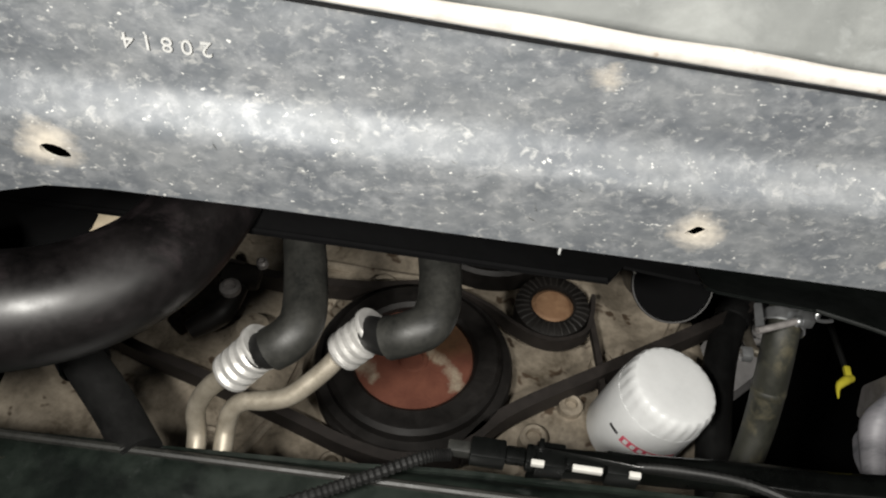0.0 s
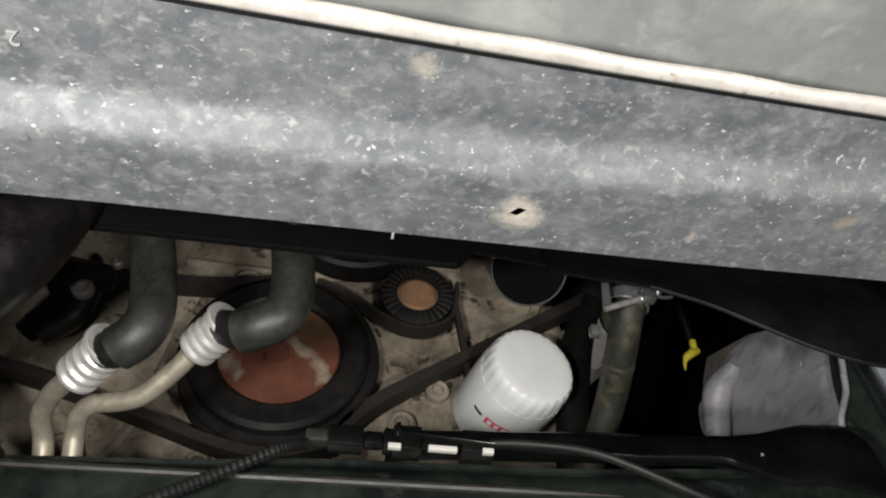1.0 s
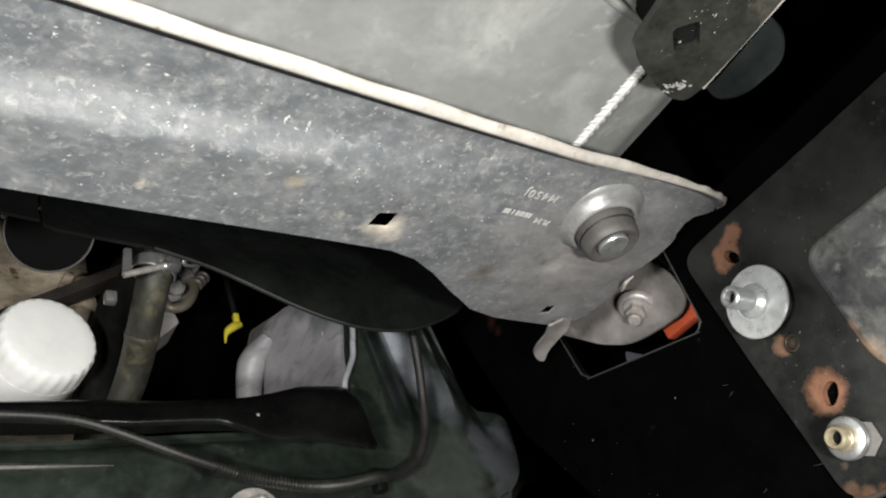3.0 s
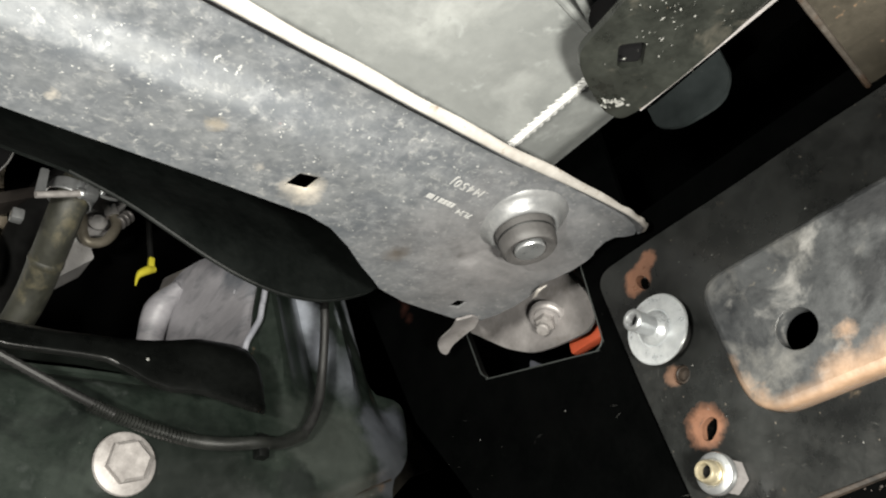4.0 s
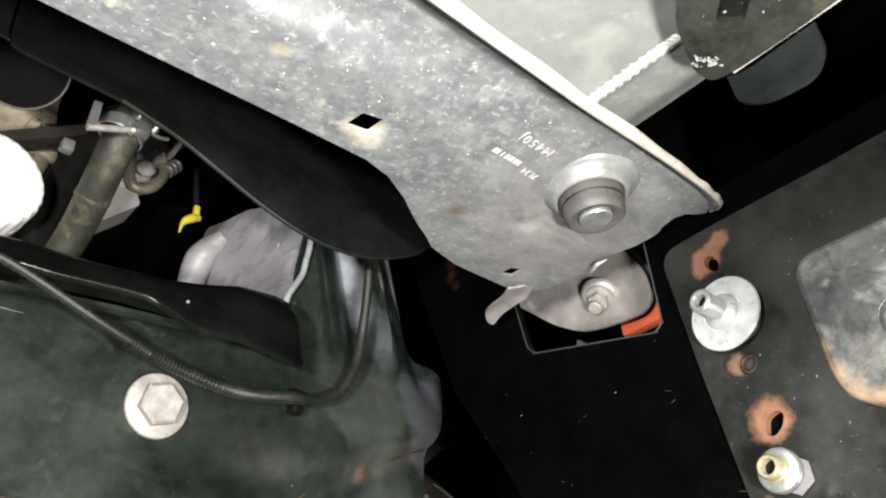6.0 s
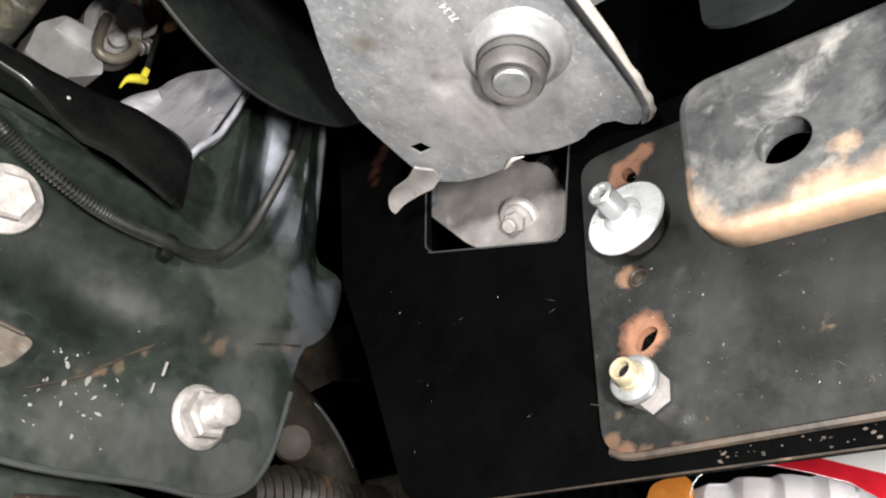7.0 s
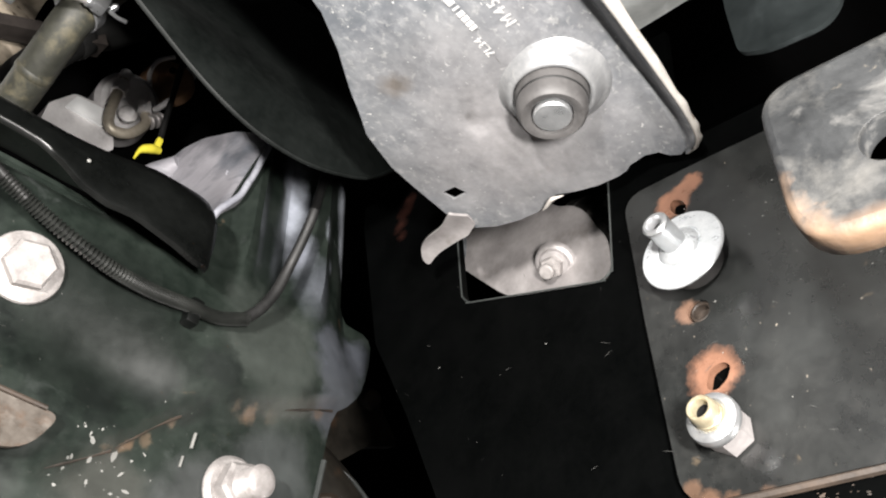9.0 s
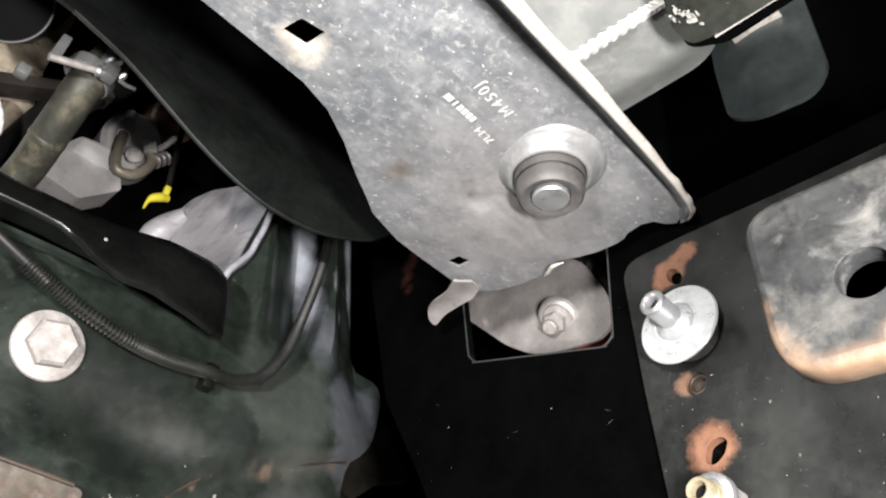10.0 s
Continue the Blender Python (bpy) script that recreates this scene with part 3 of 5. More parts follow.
    rows.append([bm.verts.new(p) for p in (k, k.lerp(c, 0.08) + Vector((0, -0.0014, 0.0012)), k.lerp(c, 0.30) + Vector((0, -0.0016, 0.0010)), k.lerp(c, 0.7), c + Vector((0, 0.0006, 0.0012)), c + Vector((0, -0.0020, 0.0030)), k + Vector((0, -0.0034, 0.0016)), k + Vector((0, -0.0004, 0.0018)))])
for u, v in zip(rows, rows[1:]):
    for k in range(7):
        bm.faces.new((u[k], u[k + 1], v[k + 1], v[k]))
bm.faces.new(rows[-1])
lip = part("front_lip", bm, GALV, support, "down-turned front flange of the panel", angle=60)
bm, rows = bmesh.new(), []
for i, c in enumerate(HEM_CURVE):
    w = 0.0052 + 0.0004 * math.sin(i * 0.9) - 0.0024 * step01(c.x, 0.37, 0.46)
    rows.append([bm.verts.new(c + Vector(o)) for o in ((0, 0.0004, 0.0012), (0, -0.0002, 0.0001), (0, -0.0012, -0.0002), (0, -w * 0.6, 0.0002), (0, -w, 0.0011), (0, -w - 0.0004, 0.0022), (0, -w * 0.5, 0.0036))])
for u, v in zip(rows, rows[1:]):
    for k in range(7):
        bm.faces.new((u[k], u[(k + 1) % 7], v[(k + 1) % 7], v[k]))
bm.faces.new(rows[0]), bm.faces.new(rows[-1][::-1])
part("rolled_hem", bm, LIP, lip, "bright bare rolled hem with brown specks", angle=70)
# Black strip painting the shadow line behind the hem.
part("hem_shadow_line", tube([c + Vector((0, 0.0012, 0.0004)) for c in HEM_CURVE if c.x < 0.36], [0.0006] * 8 + [0.0002], 6, 1), DARK, lip, "thin black strip standing in for the hem's shadow")
BUSH_AT, BUSH_WAY = Vector((0.4215, 0.2190, 0.5930)), Vector((0.06, 0, -1))
part("pressed_boss", lathe([(0.0285, -0.0080), (0.0272, -0.0066), (0.0260, -0.0061), (0.0246, -0.0052), (0.0230, -0.0030), (0.0216, -0.0008), (0.0204, 0.0006), (0.0194, 0.0010), (0.0184, 0.0006), (0.0178, -0.0020), (0.0178, -0.0060)], BUSH_AT, BUSH_WAY, 56, band=True), BOSS, support, "pressed boss, its highlight partly put into the paler zinc", angle=60)
bush = part("bushing", lathe([(0.0176, -0.004), (0.0176, 0.002), (0.0170, 0.0045), (0.0168, 0.0095), (0.0160, 0.0125), (0.0146, 0.0140), (0.0120, 0.0136), (0.0098, 0.0118), (0.0094, 0.0090)], BUSH_AT, BUSH_WAY, 48), BUSH, support, "grey rubber mount bushing")
part("bushing_pin", lathe([(0.0091, 0.006), (0.0091, 0.0136), (0.0084, 0.0144), (0.0040, 0.0146), (0, 0.0146)], BUSH_AT, BUSH_WAY, 36), STEEL, bush, "bright round steel pin")
part("bushing_groove", lathe([(0.0172, 0.0046), (0.0173, 0.0052), (0.0170, 0.0058)], BUSH_AT, BUSH_WAY, 48), RUBBER, bush, "dark moulded groove")
part("hook_tab", sheet(rounded([(0.4560, 0.3195), (0.4640, 0.3330), (0.4668, 0.3470), (0.4708, 0.3560), (0.4790, 0.3625), (0.4850, 0.3625), (0.4815, 0.3515), (0.4800, 0.3345), (0.4800, 0.3262), (0.4755, 0.3165), (0.466, 0.3140)], [0.001, 0.004, 0.004, 0.004, 0.004, 0.003, 0.004, 0.003, 0.002, 0.001, 0.001], 4), lambda x, y: (x, y - 0.0022, 0.5972 + 0.07 * (x - 0.46) - 5 * max(0, y - 0.345) ** 2 + 0.0016 * math.cos((x - 0.4735) / 0.006)), (), 0.0028, 0.0018, (0, 0, 1)), GALV_PLAIN, support)
part("torn_corner", tube([(0.4862, 0.2735, 0.5968), (0.4838, 0.2690, 0.5960), (0.4815, 0.2640, 0.5962), (0.4838, 0.2580, 0.5975)], [0.0004, 0.0011, 0.0013, 0.0003], 8), LIP, panel, "bright torn sheet corner")


def stamped(text, size, x, y, turn, spread):
    m = Matrix.Translation(Vector(panel_at(x, y)) + Vector((0, 0, -0.0006))) @ Matrix.Rotation(-0.075, 4, "Y") @ Matrix.Rotation(radians(turn), 4, "Z") @ Matrix.Rotation(math.pi, 4, "X")
    return lettering(text, size, m, "stamped_code", panel, STAMP, "stamped light letters", spread)


stamped("M450J", 0.0080, 0.3660, 0.2040, 180 + 4, 1.28)
stamped("7L34", 0.0056, 0.3783, 0.2238, 180 + 4, 1.1)
stamped("20814", 0.0082, -0.0955, 0.1600, 180 + 3, 1.55)
for x0, y0, w in ((0.3500, 0.2212, 0.0042), (0.3545, 0.2214, 0.0012), (0.3580, 0.2217, 0.0026), (0.3612, 0.2219, 0.0026), (0.3643, 0.2221, 0.0024), (0.3670, 0.2223, 0.0020)):
    x, y, z = panel_at(x0, y0)
    part("stamped_bar", box((x - w / 2, y - 0.0018, z - 0.0009), (x + w / 2, y + 0.0018, z - 0.0003), 0.0002, None, 1), STAMP, panel)
part("weld_tick", box((0.0440, 0.2440, 0.5705), (0.0450, 0.2480, 0.5725), 0.0003), STAMP, panel)

# ---- aluminium crash beam above the panel ----
beam = thing("crash_beam", (0.0, 0.15, 0.61), "light grey aluminium crash beam with a welded end", "car part")
beam_z = lambda x: 0.600 + 0.06 * x
part("beam_underside", sheet([(-0.45, 0.075), (0.31, 0.105), (0.374, 0.112), (0.391, 0.132), (0.391, 0.215), (-0.45, 0.215)], lambda x, y: (x, y, beam_z(x) + 0.0008 * math.sin(40 * x + 3) * math.sin(60 * y)), (), 0.012, 0.003, (0, 0, 1)), ALU, beam)
part("beam_front", sheet([(-0.45, 0.0), (0.374, 0.0), (0.374, 0.09), (-0.45, 0.09)], lambda x, v: (x, 0.0925 + 0.0395 * (x + 0.0), beam_z(x) + v), (), 0.03, 0.003, (0, 1, 0)), ALU, beam)
CAP = rounded([(0, 0.124), (0.036, 0.124), (0.0575, 0.140), (0.0580, 0.215), (0, 0.215)], [0.001, 0.012, 0.020, 0.002, 0.001], 6)
cap_z = lambda u: beam_z(0.391) + 0.20 * u + 0.010 * step01(u, 0.030, 0.060)
part("end_cap", sheet(CAP, lambda u, y: (0.391 + u, y, cap_z(u)), (), 0.005, 0.003, (0, 0, 1)), ALU, beam)
bm = bmesh.new()
walls = [[bm.verts.new((0.391 + u, y, cap_z(u) + h)) for h in (0, 0.09)] for u, y in CAP]
for u, v in zip(walls, walls[1:]):
    bm.faces.new((u[0], v[0], v[1], u[1]))
part("end_wall", bm, ALU, beam)
bm = bmesh.new()
for k in range(24):
    y = 0.194 - 0.0026 * k
    lathe([(0, -0.0009), (0.0035, 0.0), (0.0030, 0.0009), (0, 0.0014)], (0.3908 + 0.0006 * math.sin(3 * k), y, beam_z(0.391) - 0.0006), (0, 0.45, -1), 10, bm)
tube([(0.3908, 0.196, beam_z(0.391) - 0.0004), (0.3908, 0.165, beam_z(0.391) - 0.0004), (0.3908, 0.132, beam_z(0.391) - 0.0004)], 0.0024, 8, 8, 0, 0.0, bm)
part("weld_bead", bm, WELD, beam, "bright ribbed weld bead")
for dx in (0.0, 0.008):
    part("folded_rib", tube([(0.20 + dx, 0.080, 0.609), (0.30 + dx, 0.098 - dx, 0.616), (0.372 + 0.3 * dx, 0.1115 - dx * 0.2, 0.6205)], 0.0022, 8), ALU, beam)

# ---- black bumper arm ahead of the beam ----
arm = thing("bumper_stay", (0.39, 0.10, 0.61), "black painted bumper stay with white splashes, mottled rust", "car part")
ARM = [(0.312, -0.2448), (0.3971, -0.2448), (0.4116, 0.0385), (0.4144, 0.1236), (0.4124, 0.1338), (0.4010, 0.1352), (0.3910, 0.1322), (0.3752, 0.1263), (0.3645, 0.1212), (0.3572, 0.1150), (0.3552, 0.1080), (0.3540, 0.0991), (0.3525, 0.0889)]
stay_z = lambda x, y: 0.605 + 0.0012 * math.sin(50 * y)
under = part("arm_underside", sheet(rounded(ARM, 0.004, 3), lambda x, y: (x, y, stay_z(x, y)), [rounded([(0.3691, 0.1012), (0.3792, 0.0923), (0.3904, 0.1035), (0.3803, 0.1113)], 0.003, 4)], 0.007, 0.004, (0, 0, 1)), MOTTLED, arm)
part("arm_flange", sheet(rounded([(0.3904, -0.22), (0.406, -0.22), (0.4217, 0.0385), (0.4268, 0.1225), (0.4184, 0.1376), (0.4038, 0.1348)], 0.005, 3), lambda x, y: (x, y, 0.6123), (), 0.012, 0.004, (0, 0, 1)), FRAME_GLOSS, arm)
# Thin pale tube painting the highlight on the stay's edge.
part("stay_edge_glint", tube([(0.4152, 0.1236, 0.6052), (0.4124, 0.0385, 0.6052), (0.4046, -0.0992, 0.6052), (0.3979, -0.22, 0.6052)], [0.0006, 0.0009, 0.0009, 0.0009], 6), GALV_PLAIN, under, "pale line standing in for the edge's highlight")
# Near-black cup added so the square hole stays dark.
part("hole_shade_well", lathe([(0.0130, 0.0035), (0.0130, 0.030), (0.0, 0.030)], (0.3797, 0.1018, 0.605), (0, 0, 1), 24), DARK, under, "near-black well standing in for shade behind the square hole")


def scratches(parent, count, spread, shape, longest=0.012):
    """Thin bare scratches in random directions on a painted face."""
    bm = bmesh.new()
    for _ in range(count):
        u, v, a = random.uniform(*spread[0]), random.uniform(*spread[1]), random.gauss(0.3, 0.7)
        l, w = longest * (0.2 + 0.8 * random.random() ** 2), random.uniform(0.00005, 0.00013)
        c, d = math.cos(a), math.sin(a)
        bm.faces.new([bm.verts.new(shape(u + p * c - q * d, v + p * d + q * c)) for p, q in ((0, 0), (l * 0.5, -w), (l, 0), (l * 0.5, w))])
    ob = part("scratch_marks", bm, SCRATCH, parent, "fine bare scratches")
    return tagged(ob, kind="stuff")


def splashes(parent, places, shape, size, name="splash"):
    """Small flat irregular blobs of white dried on a surface."""
    bm = bmesh.new()
    for u, v in places:
        r, k = size * (0.3 + 0.8 * random.random() ** 3), random.uniform(0, 6)
        slant, flat = random.uniform(0, 3), random.uniform(0.25, 0.9)
        ring = []
        for i in range(9):
            p, q = r * random.uniform(0.5, 1.3) * math.cos(2 * math.pi * i / 9 + k), r * flat * random.uniform(0.5, 1.2) * math.sin(2 * math.pi * i / 9 + k)
            ring.append(bm.verts.new(shape(u + p * math.cos(slant) - q * math.sin(slant), v + p * math.sin(slant) + q * math.cos(slant))))
        bm.faces.new(ring)
    ob = part(name, bm, SPLASH, parent, "dried white specks")
    return tagged(ob, kind="stuff")


splashes(under, [(0.3965 + random.gauss(0, 0.0034), 0.1276 + random.gauss(0, 0.0024)) for _ in range(24)], lambda x, y: (x, y, stay_z(x, y) - 0.0014), 0.0022)
splashes(under, [(0.3769 + random.gauss(0, 0.009), 0.0755 + random.gauss(0, 0.013)) for _ in range(40)], lambda x, y: (x, y, stay_z(x, y) - 0.0014), 0.0012)
splashes(under, [(0.3926 + random.gauss(0, 0.014), 0.0576 + random.gauss(0, 0.022)) for _ in range(30)], lambda x, y: (x, y, stay_z(x, y) - 0.0014), 0.0007)

horn = thing("bumper_mount", (0.48, 0.0, 0.62), "dark mottled steel bumper mount box", "car part")
bm = box((0.395, -0.25, 0.62), (0.66, 0.0375, 0.70), 0.004)
for v in bm.verts:
    v.co.y += 0.09 * (v.co.x - 0.43) * (v.co.y > 0)
part("mount_box", bm, BROWN_BOX, horn)
part("box_edge", tube([(x, 0.0370 + 0.09 * (x - 0.43), 0.6206) for x in (0.400, 0.45, 0.50, 0.56, 0.61, 0.655)], [0.0012, 0.0020, 0.0016, 0.0021, 0.0017, 0.0010], 8), STRAP, horn, "pale line standing in for the arm's highlight with light rust")

# Stay and mount are scaled about the camera's place to fit its view.
STAY_EYE = Vector((0.100, -0.008, 0.331))
STAY_FIT = Matrix.Translation(STAY_EYE) @ Matrix.Scale(0.945, 4) @ Matrix.Translation(-STAY_EYE)
for holder in (arm, horn):
    for ob in holder.children_recursive:
        ob.data.transform(STAY_FIT)

cup = thing("plastic_cup", (0.515, 0.13, 0.66), "grey-green plastic cup hanging behind the bumper stay", "car part")
part("cup_wall", sheet(rounded([(0.1640, 0.80), (0.1652, 0.7200), (0.1625, 0.6760), (0.1440, 0.6590), (0.1150, 0.6570), (0.1042, 0.6760), (0.1046, 0.7000), (0.1060, 0.80)], [0.002, 0.010, 0.007, 0.012, 0.012, 0.008, 0.004, 0.002]), lambda y, z: (0.517 - 0.006 * math.sin((y - 0.10) / 0.066 * math.pi), y, z), (), 0.006, 0.003, (1, 0, 0)), CUP, cup)
part("slot_edge", box((0.508, 0.1180, 0.7290), (0.5125, 0.1480, 0.7315), 0.0006), LIP, cup, "bright slot edge")

# ---- frame rail ----
rail = thing("frame_rail", (0.51, 0.15, 0.41), "glossy black painted frame rail with a rounded window", "car part")
WINDOW = rounded([(0.3625, 0.645), (0.3500, 0.5770), (0.2440, 0.5487), (0.2445, 0.645)], [0.004, 0.010, 0.012, 0.004])
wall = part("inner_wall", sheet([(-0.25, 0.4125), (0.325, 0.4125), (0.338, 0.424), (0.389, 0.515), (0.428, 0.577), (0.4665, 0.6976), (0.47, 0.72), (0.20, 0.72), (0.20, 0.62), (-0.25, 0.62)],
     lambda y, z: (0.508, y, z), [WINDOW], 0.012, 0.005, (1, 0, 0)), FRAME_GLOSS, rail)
part("bottom_lip", tube([(0.5095, -0.25, 0.4132), (0.5095, 0.10, 0.4132), (0.5095, 0.32, 0.4132)], 0.0012, 8), RUST_DARK, rail, "worn lower lip")
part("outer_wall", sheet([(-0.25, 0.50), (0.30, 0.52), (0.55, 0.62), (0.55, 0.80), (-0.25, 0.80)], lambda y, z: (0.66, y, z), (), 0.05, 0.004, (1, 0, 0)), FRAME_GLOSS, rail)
part("window_rim", tube([(0.5070, y, z) for y, z in WINDOW[4:20]], 0.0005, 6, 2), RIM, wall)
splashes(wall, [(random.uniform(0.23, 0.40), random.uniform(0.43, 0.56)) for _ in range(16)], lambda y, z: (0.5072, y, z), 0.0006)

side = thing("bracket_plate", (0.50, 0.10, 0.42), "worn black bracket plate with rusty bolt holes", "car part")
SIDE = rounded([(0.2335, 0.5955), (0.2255, 0.5138), (0.2140, 0.4215), (-0.24, 0.4245), (-0.24, 0.5965)], [0.014, 0.003, 0.014, 0.002, 0.002], 6)
HOLES = [ring2(0.2022, 0.5725, 0.0036, 0.0062, 16, -0.5), ring2(0.1980, 0.5080, 0.0055, 0.0058, 16), rounded([(0.1990, 0.4690), (0.1968, 0.4772), (0.1905, 0.4795), (0.1868, 0.4765), (0.1892, 0.4705), (0.1945, 0.4668)], 0.0022, 4)]
plate = part("plate", sheet(SIDE, lambda y, z: (0.5030 + 0.0004 * math.sin(60 * y), y, z), HOLES, 0.009, 0.0048, (1, 0, 0)), PLATE, side)
part("weld_nut", lathe([(0.0052, 0), (0.0052, 0.0045), (0.0042, 0.0050), (0.0038, 0.0045), (0.0036, 0.0005), (0, 0.0005)], (0.5085, 0.1975, 0.5080), (-1, 0, 0), 20), RUST_DARK, plate, "rusty threaded nut")
part("rusty_edge", tube([(0.5055, 0.2115, 0.4245), (0.5055, 0.2035, 0.4215), (0.5055, 0.185, 0.4210), (0.5055, 0.10, 0.4222), (0.5055, -0.05, 0.4235)], 0.0022, 8), RUST_DARK, plate, "brown rusted lower edge")
splashes(plate, [(random.uniform(0.05, 0.22), random.uniform(0.43, 0.59)) for _ in range(80)], lambda y, z: (0.5022, y, z), 0.0006)

scratches(plate, 45, ((0.02, 0.22), (0.43, 0.59)), lambda y, z: (0.5021, y, z))
scratches(wall, 12, ((0.24, 0.40), (0.42, 0.60)), lambda y, z: (0.5074, y, z), 0.008)
fb = thing("flange_bolt", (0.4885, 0.1955, 0.5325), "bright zinc flange bolt with a wide dished washer", "bolt")
FB, FD = (0.4885, 0.1955, 0.5325), (-1, 0.05, 0.05)
part("washer", lathe([(0.0198, -0.0014), (0.0207, -0.0006), (0.0208, 0.0004), (0.0202, 0.0012), (0.0150, 0.0022), (0.0112, 0.0030), (0.0104, 0.0024)], FB, FD, 56), ZINC, fb, "wide dished washer")
part("collar", lathe([(0.0104, 0.0020), (0.0100, 0.0036), (0.0086, 0.0050), (0.0064, 0.0064), (0.0056, 0.0076)], FB, FD, 40), ZINC, fb)
part("stud", lathe([(0.0060, 0.007), (0.0060, 0.0185), (0.0063, 0.0192), (0.0063, 0.0214), (0.0054, 0.0222), (0.0040, 0.0222), (0.0035, 0.0212), (0.0034, 0.0170), (0, 0.0165)], FB, FD, 32), STEEL, fb, "hollow stud end")
part("stud_bore", lathe([(0.0033, 0.0175), (0.0020, 0.0168), (0, 0.0167)], FB, FD, 20), DARK, fb, "dark bore")
part("spacer", lathe([(0.0135, -0.0128), (0.0135, 0.0)], FB, (-1, 0, 0), 24), BUSH, fb)
stud = thing("stud_nut", (0.4860, 0.1903, 0.4461), "zinc collar nut with a hollow yellow stud end", "bolt")
SN, SD = (0.4860, 0.1900, 0.4455), (-1, 0.02, 0.02)
part("collar", lathe([(0.0098, -0.0040), (0.0106, -0.0030), (0.0108, -0.0004), (0.0103, 0.0012), (0.0086, 0.0024), (0.0072, 0.0026), (0.0066, 0.0018), (0.0058, 0.0016)], SN, SD, 40), STEEL, stud)
part("stud_end", lathe([(0.0062, 0.000), (0.0062, 0.0040), (0.0058, 0.0044), (0.0060, 0.0055), (0.0056, 0.0092), (0.0050, 0.0100), (0.0040, 0.0099), (0.0036, 0.0092), (0.0034, 0.0050), (0, 0.0046)], SN, SD, 28), BRASS, stud, "hollow yellow threaded end")
part("bore", lathe([(0.0033, 0.0056), (0.0018, 0.0050), (0, 0.0049)], SN, SD, 18), DARK, stud, "dark bore")
part("hex_body", lathe([(0.0088, -0.0165), (0.0094, -0.0155), (0.0094, -0.0058), (0.0086, -0.0036)], SN, SD, 6, turn=0.55), GALV_PLAIN, stud, "hexagonal zinc body", angle=20)

# ---- bracket seen through the rail's window ----
inner = thing("inner_bracket", (0.56, 0.34, 0.62), "dull galvanised bracket bolted behind the rail window", "car part")
part("bracket_sheet", sheet(rounded([(0.41, 0.72), (0.4085, 0.690), (0.4060, 0.662), (0.3655, 0.6225), (0.3440, 0.6080), (0.3220, 0.6025), (0.2890, 0.5990), (0.2790, 0.6060), (0.2780, 0.6270), (0.2950, 0.6590), (0.3040, 0.6680), (0.3160, 0.6735), (0.3245, 0.6830), (0.327, 0.72)], [0.002, 0.002, 0.003, 0.006, 0.01, 0.01, 0.010, 0.006, 0.008, 0.004, 0.004, 0.004, 0.004, 0.002]),
     lambda y, z: (0.562 - 0.006 * step01(z, 0.60, 0.64) - 0.004 * step01(y, 0.375, 0.400), y, z), (), 0.0055, 0.002, (1, 0, 0)), GALV_PLAIN, inner)
dish = part("bolt_dish", lathe([(0.0150, 0), (0.0140, 0.0022), (0.0128, 0.0034), (0.0112, 0.0038), (0.0106, 0.0028), (0.0098, 0.0044), (0.0090, 0.0046)], (0.5570, 0.3175, 0.6250), (-0.75, 0.0, -1), 32), GALV_PLAIN, inner)
part("small_bolt", lathe([(0.0074, 0.003), (0.0074, 0.0100), (0.0066, 0.0114)], (0.5570, 0.3175, 0.6250), (-0.75, 0.0, -1), 6), CHALK, dish, angle=20)
part("small_bolt_tip", lathe([(0.0050, 0.010), (0.0050, 0.0120), (0.0046, 0.0126), (0.0050, 0.0132), (0.0046, 0.0140), (0.0050, 0.0148), (0.0050, 0.0175), (0.0042, 0.0185)], (0.5570, 0.3175, 0.6250), (-0.75, 0.0, -1), 18), CHALK, dish)
part("folded_corner", sheet(rounded([(0.4075, 0.690), (0.4050, 0.662), (0.3960, 0.6640), (0.3975, 0.690)], 0.002, 3), lambda y, z: (0.5520 - 0.35 * (y - 0.397), y, z), (), 0.004, 0.0015, (1, 0, 0)), GALV, inner, "bright folded corner")
gusset = thing("wiring_bundle", (0.60, 0.30, 0.65), "black taped wiring bundle with pale mottled dirt", "cable")
bm = tube([(0.600, 0.262, 0.600), (0.598, 0.276, 0.640), (0.596, 0.290, 0.670), (0.600, 0.312, 0.690), (0.61, 0.335, 0.71)], [0.014, 0.017, 0.019, 0.018, 0.016], 20, 10)
for v in bm.verts:
    v.co += 0.0022 * noise.noise_vector(v.co * 160)
part("taped_run", bm, GRIME, gusset, angle=60)
blue_piece = thing("blue_bracket", (0.60, 0.365, 0.56), "blue-grey painted bracket behind the frame rail", "car part")
part("foot_sheet", sheet(rounded([(0.357, 0.585), (0.385, 0.602), (0.378, 0.628), (0.352, 0.605)], 0.003, 3), lambda y, z: (0.600, y, z), (), 0.006, 0.003, (1, 0, 0)), BLUEGREY, blue_piece)
lamp_clip = thing("orange_clip", (0.585, 0.305, 0.60), "orange plastic clip behind the bracket", "clip")
part("clip_body", box((0.580, 0.283, 0.600), (0.590, 0.322, 0.619), 0.003), ORANGE, lamp_clip)

# ---- bumper bracket: thick steel tongue in front of the rail ----
tongue = thing("tow_bracket", (0.39, 0.05, 0.42), "thick black steel bracket with a round hole and rusted edge", "car part")
TONGUE = rounded([(0.1175, 0.4860), (0.1150, 0.4255), (0.060, 0.4230), (-0.20, 0.4262), (-0.20, 0.4815)], [0.013, 0.016, 0.004, 0.002, 0.002], 7)


def inset(loop, d):
    """A closed outline moved inwards."""
    out, n = [], len(loop)
